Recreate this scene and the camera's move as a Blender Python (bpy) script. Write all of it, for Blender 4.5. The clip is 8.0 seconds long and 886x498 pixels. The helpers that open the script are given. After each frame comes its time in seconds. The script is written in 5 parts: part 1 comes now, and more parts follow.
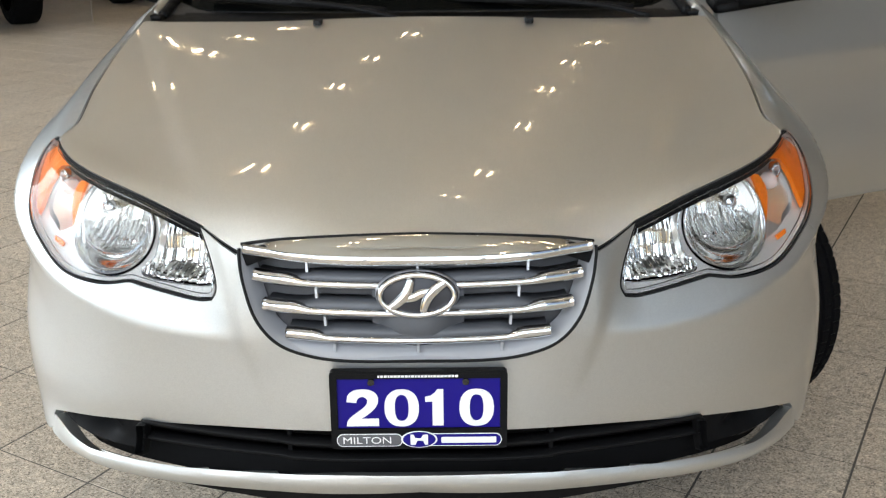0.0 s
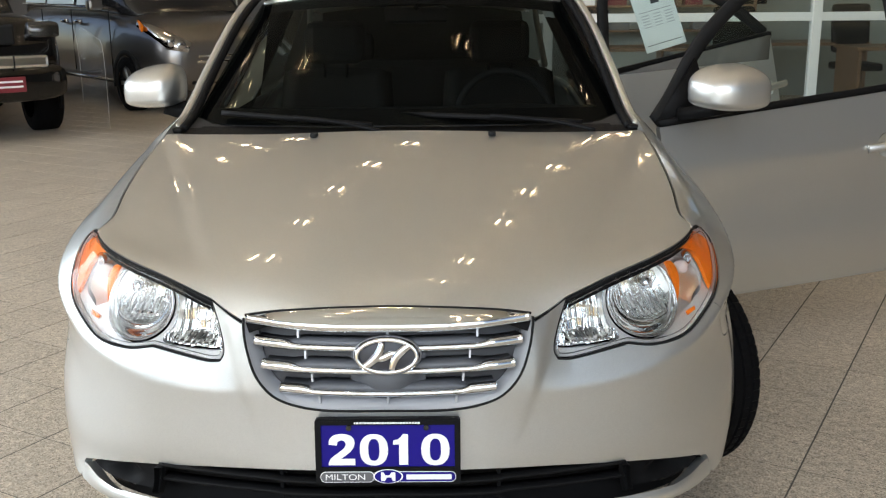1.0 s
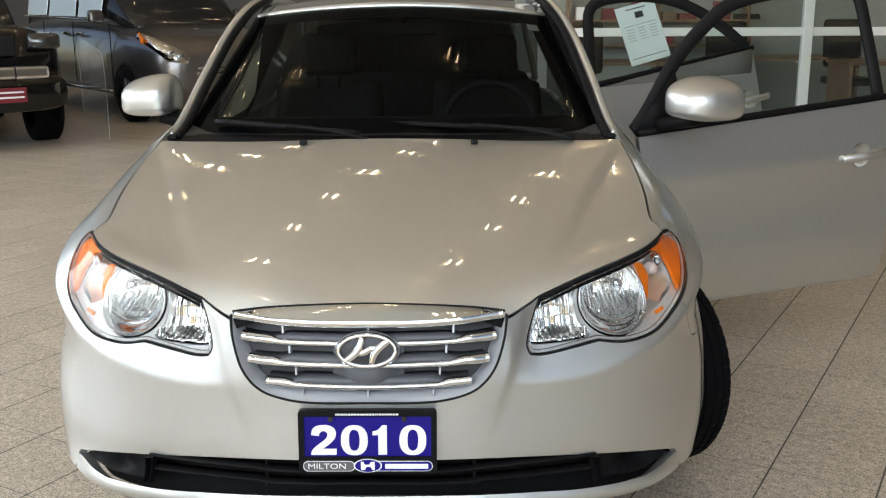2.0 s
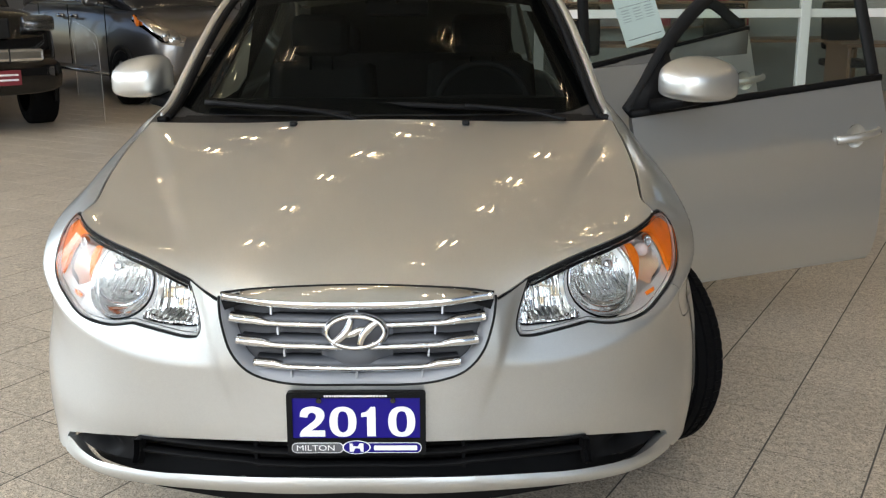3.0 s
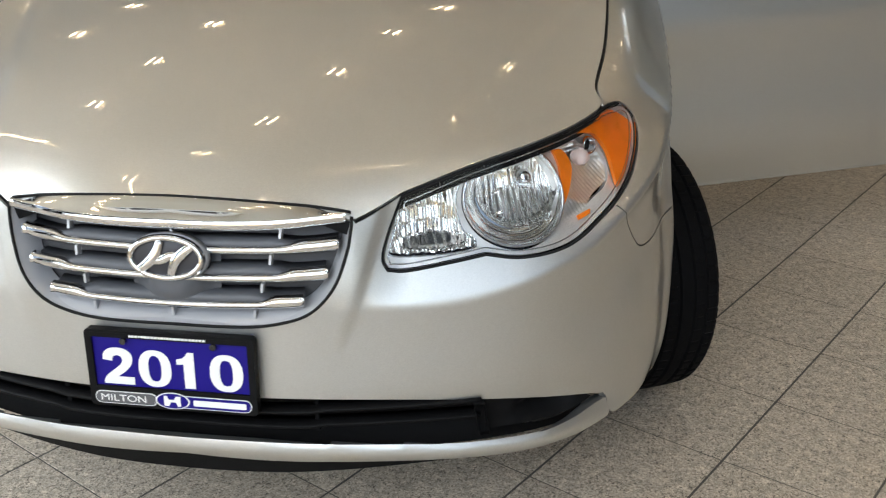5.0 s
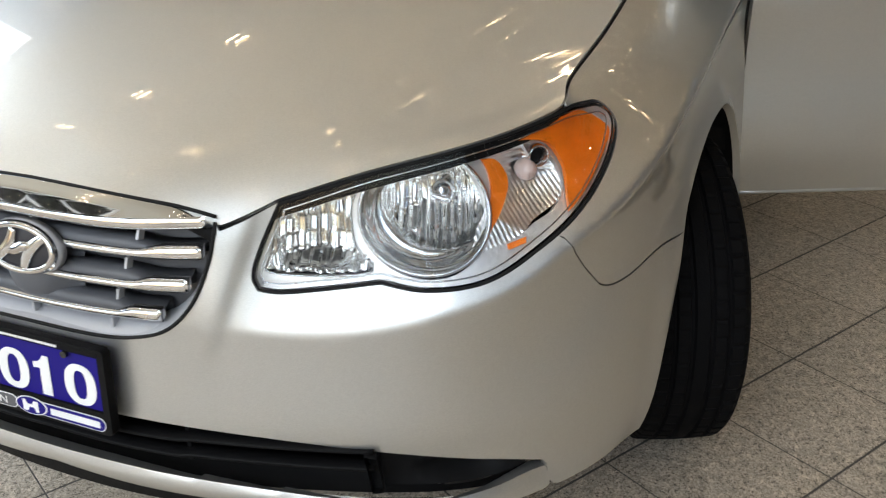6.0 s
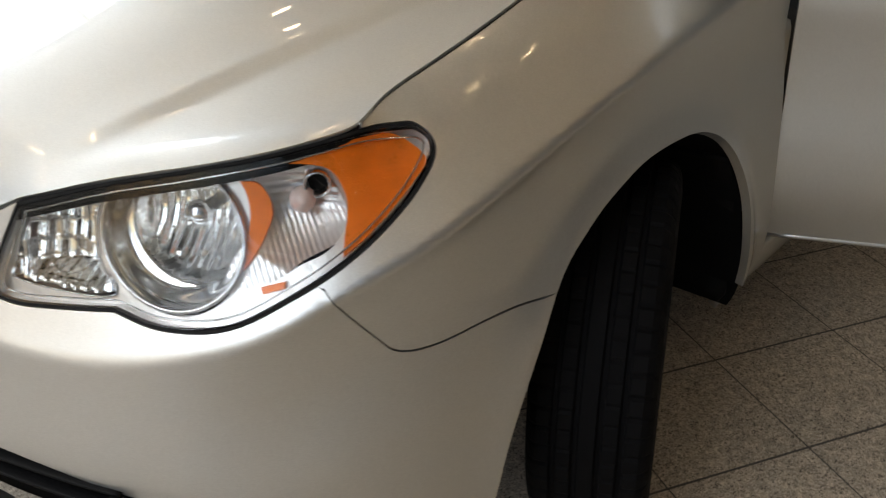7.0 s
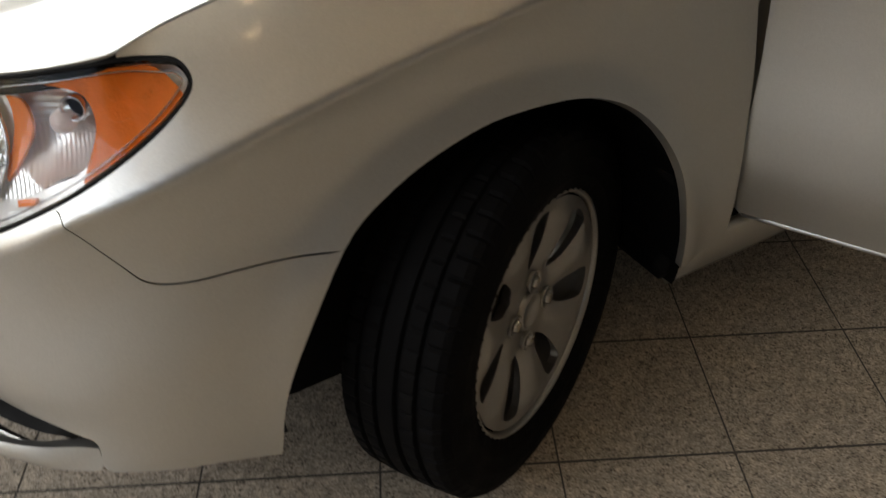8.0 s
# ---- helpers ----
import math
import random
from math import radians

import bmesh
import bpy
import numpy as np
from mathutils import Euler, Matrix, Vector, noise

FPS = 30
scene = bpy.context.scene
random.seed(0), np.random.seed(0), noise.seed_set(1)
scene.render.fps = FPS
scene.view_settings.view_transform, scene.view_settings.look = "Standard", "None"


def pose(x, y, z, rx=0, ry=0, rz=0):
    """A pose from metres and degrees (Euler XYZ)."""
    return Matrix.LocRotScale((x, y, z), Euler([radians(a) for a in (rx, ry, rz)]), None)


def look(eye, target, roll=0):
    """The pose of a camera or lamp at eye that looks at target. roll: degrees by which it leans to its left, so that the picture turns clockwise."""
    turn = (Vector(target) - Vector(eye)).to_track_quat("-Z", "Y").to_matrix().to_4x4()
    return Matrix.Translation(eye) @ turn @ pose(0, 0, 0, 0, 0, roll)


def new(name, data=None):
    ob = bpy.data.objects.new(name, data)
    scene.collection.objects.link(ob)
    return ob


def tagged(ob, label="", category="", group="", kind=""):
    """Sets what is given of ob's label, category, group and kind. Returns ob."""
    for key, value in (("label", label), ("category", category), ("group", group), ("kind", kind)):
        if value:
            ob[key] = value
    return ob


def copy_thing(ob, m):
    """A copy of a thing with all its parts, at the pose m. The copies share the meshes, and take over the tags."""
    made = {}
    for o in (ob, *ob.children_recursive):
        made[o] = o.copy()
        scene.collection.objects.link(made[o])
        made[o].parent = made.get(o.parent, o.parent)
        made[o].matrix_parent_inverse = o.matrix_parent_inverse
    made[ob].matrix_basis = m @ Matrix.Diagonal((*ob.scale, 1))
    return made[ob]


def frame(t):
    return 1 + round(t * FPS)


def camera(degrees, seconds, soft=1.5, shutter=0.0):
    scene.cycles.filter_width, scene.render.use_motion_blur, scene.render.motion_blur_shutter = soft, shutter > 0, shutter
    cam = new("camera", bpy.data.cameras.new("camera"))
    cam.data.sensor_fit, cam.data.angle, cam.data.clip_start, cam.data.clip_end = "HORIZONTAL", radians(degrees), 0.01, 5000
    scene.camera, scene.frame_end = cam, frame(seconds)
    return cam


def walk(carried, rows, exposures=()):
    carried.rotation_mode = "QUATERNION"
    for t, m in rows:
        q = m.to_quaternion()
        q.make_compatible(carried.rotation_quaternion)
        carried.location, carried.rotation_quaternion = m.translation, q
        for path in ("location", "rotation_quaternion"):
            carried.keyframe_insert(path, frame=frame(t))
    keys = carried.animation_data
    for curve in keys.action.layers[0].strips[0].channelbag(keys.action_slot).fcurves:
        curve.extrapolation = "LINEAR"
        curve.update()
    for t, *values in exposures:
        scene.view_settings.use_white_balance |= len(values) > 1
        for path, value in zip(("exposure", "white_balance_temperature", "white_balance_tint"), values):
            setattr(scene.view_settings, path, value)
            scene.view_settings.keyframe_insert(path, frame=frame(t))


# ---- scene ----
cam = camera(47.1, 8.0, soft=1.15, shutter=0.3)
PATH = [
    (0, (0.051, -1.635, 1.382), (0.046, 0.244, 0.696), -0.6),
    (0.5, (0.063, -1.897, 1.442), (0.062, 0.018, 0.865), -0.4),
    (1, (0.139, -2.066, 1.465), (0.126, -0.128, 0.969), -0.5),
    (2.5, (0.197, -2.192, 1.464), (0.186, -0.247, 0.994), -0.2),
    (3, (0.213, -2.174, 1.455), (0.203, -0.238, 0.953), -0.3),
    (3.5, (0.251, -2.116, 1.436), (0.25, -0.194, 0.883), -0.2),
    (4, (0.35, -1.948, 1.402), (0.329, -0.047, 0.78), -0.0),
    (4.2, (0.39, -1.876, 1.4), (0.353, 0.014, 0.746), 0.2),
    (5.3, (0.888, -1.361, 1.388), (0.465, 0.415, 0.571), -0.9),
    (5.5, (0.961, -1.259, 1.373), (0.462, 0.488, 0.537), -0.6),
    (6, (1.166, -1.0, 1.372), (0.445, 0.64, 0.482), -1.1),
    (6.5, (1.37, -0.698, 1.36), (0.434, 0.796, 0.416), -1.4),
    (7, (1.565, -0.395, 1.347), (0.438, 0.942, 0.376), -0.9),
    (7.5, (1.682, -0.112, 1.366), (0.429, 1.036, 0.311), 0.4),
    (7.7, (1.782, -0.017, 1.364), (0.459, 1.033, 0.295), -0.6),
    (8, (1.921, 0.153, 1.394), (0.538, 1.014, 0.234), -1.3),
]
walk(cam, [(t, look(eye, target, roll)) for t, eye, target, roll in PATH], ((0, 0.3, 6850, 15), (5.5, 0.25, 6900, 15), (6.5, 0.05, 7100, 17), (7.0, -0.15, 7300, 18), (8.0, -0.35, 7700, 19)))

# ---- world and light ----
world = bpy.data.worlds.new("world")
scene.world = world
world.use_nodes = True
wn = world.node_tree.nodes
sky = wn.new("ShaderNodeTexSky")
sky.sky_type, sky.sun_disc = "NISHITA", False
sky.sun_elevation, sky.sun_rotation = radians(35), radians(200)
world.node_tree.links.new(sky.outputs["Color"], wn["Background"].inputs["Color"])
wn["Background"].inputs["Strength"].default_value = 0.12


def area(name, m, sx, sy, power, color):
    d = bpy.data.lights.new(name, "AREA")
    d.shape, d.size, d.size_y, d.energy, d.color = "RECTANGLE", sx, sy, power, color
    ob = new(name, d)
    ob.matrix_world = m
    return ob


# daylight that comes in through the glass front and the side windows of the showroom
area("daylight_front", Matrix.Translation((-2.3, -5.25, 4.3)) @ pose(0, 0, 0, 90), 10.0, 5.0, 600, (.70, .86, 1.0))
area("daylight_side", Matrix.Translation((-9.05, 1.2, 4.2)) @ pose(0, 0, 0, 90, 0, -90), 9.6, 5.0, 840, (.80, .92, 1.0))

# ---- materials ----
MATS = {}


def material(name, color=(.5, .5, .5), rough=.5, metal=0.0, coat=0.0, bump=0.0, scale=40.0, vary=0.0, spec=.5):
    """Principled surface with grain at two scales; colour varies by vary, relief by bump."""
    m = bpy.data.materials.new(name)
    m.use_nodes = True
    nt, b = m.node_tree, m.node_tree.nodes["Principled BSDF"]
    b.inputs["Base Color"].default_value = (*color, 1)
    b.inputs["Roughness"].default_value, b.inputs["Metallic"].default_value = rough, metal
    b.inputs["Specular IOR Level"].default_value = spec
    b.inputs["Coat Weight"].default_value, b.inputs["Coat Roughness"].default_value = coat, .02
    if vary or bump:
        tc = nt.nodes.new("ShaderNodeTexCoord")
        n1, n2 = nt.nodes.new("ShaderNodeTexNoise"), nt.nodes.new("ShaderNodeTexNoise")
        n1.inputs["Scale"].default_value, n2.inputs["Scale"].default_value = scale, scale / 14
        n1.inputs["Detail"].default_value = 4
        mix = nt.nodes.new("ShaderNodeMath")
        mix.operation = "ADD"
        for n in (n1, n2):
            nt.links.new(tc.outputs["Object"], n.inputs["Vector"])
        nt.links.new(n1.outputs["Fac"], mix.inputs[0])
        nt.links.new(n2.outputs["Fac"], mix.inputs[1])
        if vary:
            mr = nt.nodes.new("ShaderNodeMapRange")
            mr.inputs["From Min"].default_value, mr.inputs["From Max"].default_value = .6, 1.4
            mr.inputs["To Min"].default_value, mr.inputs["To Max"].default_value = 1 - vary, 1 + vary
            mul = nt.nodes.new("ShaderNodeVectorMath")
            mul.operation = "SCALE"
            mul.inputs[0].default_value = color
            nt.links.new(mix.outputs[0], mr.inputs["Value"])
            nt.links.new(mr.outputs["Result"], mul.inputs["Scale"])
            nt.links.new(mul.outputs["Vector"], b.inputs["Base Color"])
            rr = nt.nodes.new("ShaderNodeMapRange")
            rr.inputs["From Min"].default_value, rr.inputs["From Max"].default_value = .6, 1.4
            rr.inputs["To Min"].default_value, rr.inputs["To Max"].default_value = max(.02, rough * (1 - vary)), min(1, rough * (1 + vary))
            nt.links.new(mix.outputs[0], rr.inputs["Value"])
            nt.links.new(rr.outputs["Result"], b.inputs["Roughness"])
        if bump:
            bp = nt.nodes.new("ShaderNodeBump")
            bp.inputs["Strength"].default_value, bp.inputs["Distance"].default_value = bump, .002
            nt.links.new(n1.outputs["Fac"], bp.inputs["Height"])
            nt.links.new(bp.outputs["Normal"], b.inputs["Normal"])
    MATS[name] = m
    return m


def clear(name, tint=(.95, .97, .96), ior=1.45, rough=.0):
    """Thin clear pane: see-through, with a Fresnel gloss."""
    m = bpy.data.materials.new(name)
    m.use_nodes = True
    nt = m.node_tree
    nt.nodes.clear()
    out, mix = nt.nodes.new("ShaderNodeOutputMaterial"), nt.nodes.new("ShaderNodeMixShader")
    tr, gl, fr = nt.nodes.new("ShaderNodeBsdfTransparent"), nt.nodes.new("ShaderNodeBsdfGlossy"), nt.nodes.new("ShaderNodeFresnel")
    tr.inputs["Color"].default_value = (*tint, 1)
    gl.inputs["Roughness"].default_value = rough
    fr.inputs["IOR"].default_value = ior
    nt.links.new(fr.outputs[0], mix.inputs[0])
    nt.links.new(tr.outputs[0], mix.inputs[1])
    nt.links.new(gl.outputs[0], mix.inputs[2])
    nt.links.new(mix.outputs[0], out.inputs[0])
    MATS[name] = m
    return m


def glow(name, color, strength):
    m = bpy.data.materials.new(name)
    m.use_nodes = True
    b = m.node_tree.nodes["Principled BSDF"]
    b.inputs["Base Color"].default_value = (.8, .8, .8, 1)
    b.inputs["Emission Color"].default_value = (*color, 1)
    b.inputs["Emission Strength"].default_value = strength
    MATS[name] = m
    return m


def paint_material(name, color, flake=.06, rough=.40):
    """Metallic car paint: flaky base under a clear coat."""
    m = bpy.data.materials.new(name)
    m.use_nodes = True
    nt, b = m.node_tree, m.node_tree.nodes["Principled BSDF"]
    tc = nt.nodes.new("ShaderNodeTexCoord")
    vo = nt.nodes.new("ShaderNodeTexVoronoi")
    vo.inputs["Scale"].default_value = 900
    mr = nt.nodes.new("ShaderNodeMapRange")
    mr.inputs["To Min"].default_value, mr.inputs["To Max"].default_value = 1 - flake, 1 + flake
    sep = nt.nodes.new("ShaderNodeSeparateColor")
    mul = nt.nodes.new("ShaderNodeVectorMath")
    mul.operation = "SCALE"
    mul.inputs[0].default_value = color
    nt.links.new(tc.outputs["Object"], vo.inputs["Vector"])
    nt.links.new(vo.outputs["Color"], sep.inputs[0])
    nt.links.new(sep.outputs[0], mr.inputs["Value"])
    nt.links.new(mr.outputs["Result"], mul.inputs["Scale"])
    nt.links.new(mul.outputs["Vector"], b.inputs["Base Color"])
    b.inputs["Metallic"].default_value, b.inputs["Roughness"].default_value = .93, rough
    b.inputs["Coat Weight"].default_value, b.inputs["Coat Roughness"].default_value = 1.0, .015
    MATS[name] = m
    return m


paint = paint_material("silver_paint", (.640, .646, .624))
dark_paint = paint_material("dark_grey_paint", (.21, .198, .19), .06, .28)
black_paint = paint_material("black_paint", (.012, .012, .013), .06, .2)
plastic = material("black_plastic", (.006, .006, .0063), .55, bump=.15, scale=600, vary=.15, spec=.10)
gloss_black = material("gloss_black", (.012, .012, .013), .12, coat=.5)
grey_plastic = material("grey_plastic", (.10, .105, .115), .48, metal=.2, vary=.06, scale=300)
rubber = material("tyre_rubber", (.0042, .0042, .0046), .72, bump=.25, scale=260, vary=.25, spec=.07)
gasket = material("gasket_rubber", (.010, .010, .010), .75, spec=.2)
reflector = material("lamp_reflector", (.93, .93, .91), .10, metal=1.0)
chrome = material("chrome", (.78, .78, .78), .05, metal=1.0)
satin = material("satin_chrome", (.72, .73, .74), .16, metal=1.0)
alloy = material("wheel_alloy", (.44, .43, .41), .36, metal=.85, vary=.05, scale=120)
steel = material("zinc_steel", (.6, .58, .55), .25, metal=1.0)
white_paint = material("white_wall_paint", (.74, .73, .70), .6, bump=.1, scale=120, vary=.04)
frame_white = material("white_metal_frame", (.78, .78, .77), .35)
lens = clear("lens_polycarbonate", (.97, .97, .96), 1.5)
glass = clear("window_glass", (.72, .80, .76), 1.5)
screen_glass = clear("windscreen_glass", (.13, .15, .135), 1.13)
acrylic = clear("clear_acrylic", (.97, .98, .98), 1.35)
amber = clear("amber_plastic", (.95, .30, .03), 1.5)
seat_cloth = material("seat_cloth", (.018, .0175, .017), .9, bump=.4, scale=400, vary=.2)
dash_skin = material("dashboard_skin", (.016, .016, .017), .6, bump=.25, scale=500, vary=.12)
trim_grey = material("door_trim", (.12, .115, .105), .7, bump=.2, scale=300, vary=.1)
plate_blue = material("plate_blue", (.006, .0015, .17), .5, vary=.03, scale=60, spec=.25)
plate_white = material("plate_white", (.82, .82, .80), .4)
plate_grey = material("plate_grey", (.10, .10, .105), .45)
paper = material("paper", (.80, .82, .80), .7, vary=.03, scale=30)
ink = material("ink", (.05, .05, .055), .7)
red_board = material("red_board", (.17, .012, .02), .5)
wood = material("desk_wood", (.17, .10, .055), .4, vary=.25, scale=18, bump=.05)
tube_light = glow("tube_light", (1.0, .79, .50), 46.0)
ceiling_mat = material("ceiling_paint", (.46, .41, .33), .85, vary=.06, scale=6)
lamp_white = material("lamp_housing", (.30, .29, .27), .5)


# ---- mesh helpers ----
def mesh(name, verts, faces, mat=None, smooth=True):
    me = bpy.data.meshes.new(name)
    me.from_pydata([tuple(map(float, v)) for v in verts], [], [tuple(map(int, f)) for f in faces])
    if mat:
        me.materials.append(mat)
    me.polygons.foreach_set("use_smooth", [smooth] * len(me.polygons))
    me.update()
    return me


def part(name, data, mat, parent, label=""):
    """Links a bmesh or a mesh as one object under a thing or a part."""
    if isinstance(data, bmesh.types.BMesh):
        me = bpy.data.meshes.new(name)
        data.to_mesh(me)
        data.free()
        data = me
    if mat and not data.materials:
        data.materials.append(mat)
    ob = new(name, data)
    if parent is not None:
        ob.parent = parent
    return tagged(ob, label)


def thing(name, label, category, group="", kind="", at=None):
    ob = tagged(new(name), label, category, group, kind)
    if at is not None:
        ob.matrix_world = at
    return ob


def even_odd(px, py, loops):
    inside = np.zeros(px.shape, bool)
    for lp in loops:
        x0, y0 = lp[:, 0], lp[:, 1]
        x1, y1 = np.roll(x0, -1), np.roll(y0, -1)
        for a, b, c, d in zip(x0, y0, x1, y1):
            if b != d:
                hit = ((b > py) != (d > py)) & (px < (c - a) * (py - b) / (d - b) + a)
                inside ^= hit
    return inside


def resample(pts, step):
    pts = np.asarray(pts, float)
    nxt = np.roll(pts, -1, 0)
    out = []
    for a, b in zip(pts, nxt):
        n = max(1, int(math.ceil(np.hypot(*(b - a)) / step)))
        out += [a + (b - a) * i / n for i in range(n)]
    return np.array(out)


def curve(pts, n=8, closed=False, corners=()):
    """Catmull-Rom through a few points; at the indices in corners the line breaks."""
    p = np.asarray(pts, float)
    m, out = len(p), []
    last = m if closed else m - 1
    for i in range(last):
        b, c = p[i], p[(i + 1) % m]
        a = p[i - 1] if (closed or i > 0) and i not in corners else b - (c - b) * .5
        d = p[(i + 2) % m] if (closed or i + 2 < m) and (i + 1) % m not in corners else c + (c - b) * .5
        for j in range(n):
            t = j / n
            out.append(.5 * (2 * b + (c - a) * t + (2 * a - 5 * b + 4 * c - d) * t * t + (3 * b - a - 3 * c + d) * t ** 3))
    if not closed:
        out.append(p[-1])
    return np.array(out)


def panel(loops, mapper, step=.018, depth=.014, flip=False, thick_in=True):
    """A trimmed sheet: 2D loops (outer and holes) filled with fine triangles, laid on a surface by mapper, its edges turned in."""
    from mathutils.geometry import delaunay_2d_cdt
    loops = [resample(lp, step * .55) for lp in loops]
    lo, hi = np.min([l.min(0) for l in loops], 0), np.max([l.max(0) for l in loops], 0)
    gx, gy = np.meshgrid(np.arange(lo[0] + step / 2, hi[0], step), np.arange(lo[1] + step / 2, hi[1], step))
    gx = gx + (np.arange(gx.shape[0]) % 2)[:, None] * step * .5
    gx, gy = gx.ravel(), gy.ravel()
    keep = even_odd(gx, gy, loops)
    gx, gy = gx[keep], gy[keep]
    edge = np.concatenate(loops)
    far = np.ones(len(gx), bool)
    for c in range(0, len(gx), 2000):
        s = slice(c, c + 2000)
        far[s] = (((gx[s, None] - edge[:, 0]) ** 2 + (gy[s, None] - edge[:, 1]) ** 2).min(1)) > (step * .5) ** 2
    pts = np.concatenate([edge, np.stack([gx[far], gy[far]], 1)])
    edges, o = [], 0
    for l in loops:
        edges += [(o + i, o + (i + 1) % len(l)) for i in range(len(l))]
        o += len(l)
    v, _, f, *_ = delaunay_2d_cdt([Vector(p) for p in pts], edges, [], 0, 1e-7)
    v2 = np.array([tuple(p) for p in v])
    f = np.array([t for t in f if len(t) == 3])
    cen = v2[f].mean(1)
    f = f[even_odd(cen[:, 0], cen[:, 1], loops)]
    p0, p1, p2 = v2[f[:, 0]], v2[f[:, 1]], v2[f[:, 2]]
    twice = np.abs((p1 - p0)[:, 0] * (p2 - p0)[:, 1] - (p1 - p0)[:, 1] * (p2 - p0)[:, 0])
    longest = np.maximum.reduce([((p1 - p0) ** 2).sum(1), ((p2 - p1) ** 2).sum(1), ((p0 - p2) ** 2).sum(1)])
    f = f[twice > .03 * longest]  # no slivers along the rim
    x, y, z = mapper(v2[:, 0], v2[:, 1])
    bm = bmesh.new()
    vs = [bm.verts.new(p) for p in zip(x.tolist(), y.tolist(), z.tolist())]
    for t in f:
        try:
            bm.faces.new([vs[i] for i in (t[::-1] if flip else t)])
        except ValueError:
            pass
    for w in [w for w in bm.verts if not w.link_faces]:
        bm.verts.remove(w)
    bm.normal_update()
    for fc in bm.faces:
        fc.smooth = True
    if depth:
        rim = [e for e in bm.edges if e.is_boundary]
        nor = {}
        for e in rim:
            for w in e.verts:
                n_ = Vector()
                for fc in w.link_faces:
                    n_ += fc.normal * fc.calc_area()
                nor[w] = n_.normalized()
        ext = bmesh.ops.extrude_edge_only(bm, edges=rim)
        for w in [g for g in ext["geom"] if isinstance(g, bmesh.types.BMVert)]:
            src = min((e.other_vert(w) for e in w.link_edges if e.other_vert(w) in nor), key=lambda q: (q.co - w.co).length)
            w.co = w.co - nor[src] * depth
        for e in rim:
            e.smooth = False
    return bm


def sweep(path, prof, closed=False, up=(0, 0, 1), caps=True, scale=None):
    """A closed 2D profile (side, up) carried along a 3D path."""
    path = [Vector(p) for p in path]
    n, m = len(path), len(prof)
    verts, faces = [], []
    for i, p in enumerate(path):
        a = path[i - 1] if i > 0 or closed else p
        b = path[(i + 1) % n] if i + 1 < n or closed else p
        d = (b - a).normalized()
        side = d.cross(Vector(up)).normalized()
        top = side.cross(d)
        s = 1 if scale is None else scale[i]
        verts += [p + side * (q[0] * s) + top * (q[1] * s) for q in prof]
    for i in range(n if closed else n - 1):
        j = (i + 1) % n
        faces += [(i * m + k, i * m + (k + 1) % m, j * m + (k + 1) % m, j * m + k) for k in range(m)]
    if caps and not closed:
        faces += [tuple(range(m))[::-1], tuple((n - 1) * m + k for k in range(m))]
    return verts, faces


def disc(r, n=12, ry=None):
    return [(r * math.cos(2 * math.pi * i / n), (ry or r) * math.sin(2 * math.pi * i / n)) for i in range(n)]


def tube(path, r, n=10, closed=False):
    return sweep(path, disc(r, n), closed)


def box(bm, sx, sy, sz, m=None, bevel=.0):
    """A bevelled block, centred at the pose m."""
    r = bmesh.ops.create_cube(bm, size=1, matrix=(m or Matrix()) @ Matrix.Diagonal((sx, sy, sz, 1)))
    if bevel:
        ed = list({e for v in r["verts"] for e in v.link_edges})
        bmesh.ops.bevel(bm, geom=ed, offset=bevel, segments=2, affect="EDGES", profile=.5)
    return bm


def block(sx, sy, sz, m=None, bevel=.004):
    return box(bmesh.new(), sx, sy, sz, m, bevel)


def lathe(profile, n=48, axis="X"):
    """Turns a profile of (along, radius) round the x axis."""
    verts, faces, m = [], [], len(profile)
    for i in range(n):
        a = 2 * math.pi * i / n
        verts += [(u, r * math.cos(a), r * math.sin(a)) for u, r in profile]
    for i in range(n):
        j = (i + 1) % n
        faces += [(i * m + k, j * m + k, j * m + k + 1, i * m + k + 1) for k in range(m - 1)]
    return verts, faces


def heights(nx, ny, fn):
    """A grid sheet: fn(u, v) with u, v from 0 to 1."""
    verts = [fn(i / nx, j / ny) for j in range(ny + 1) for i in range(nx + 1)]
    faces = [(j * (nx + 1) + i, j * (nx + 1) + i + 1, (j + 1) * (nx + 1) + i + 1, (j + 1) * (nx + 1) + i) for j in range(ny) for i in range(nx)]
    return verts, faces


def solid(me, t, offset=-1):
    """Gives a sheet thickness, in the mesh itself."""
    bm = bmesh.new()
    bm.from_mesh(me)
    bmesh.ops.solidify(bm, geom=bm.faces[:], thickness=t)
    bm.to_mesh(me)
    bm.free()
    return me


def words(text, size, mat, parent, m, name="lettering", bold=0.0, extrude=.0004, width=1.0):
    c = bpy.data.curves.new(name, "FONT")
    c.body, c.size, c.align_x, c.align_y, c.extrude, c.offset = text, size, "CENTER", "CENTER", extrude, bold
    ob = new("tmp", c)
    dg = bpy.context.evaluated_depsgraph_get()
    me = bpy.data.meshes.new_from_object(ob.evaluated_get(dg))
    bpy.data.objects.remove(ob)
    me.transform(m @ Matrix.Diagonal((width, 1, 1, 1)))
    me.materials.clear()
    me.materials.append(mat)
    return part(name, me, mat, parent)


# ---- where things stand ----
def both(k, z):
    """The front skin on both sides of the middle."""
    k = np.asarray(k, float)
    x, y, zz = wrap(np.abs(k), z)
    return x * np.sign(np.where(k == 0, 1, k)), y, zz


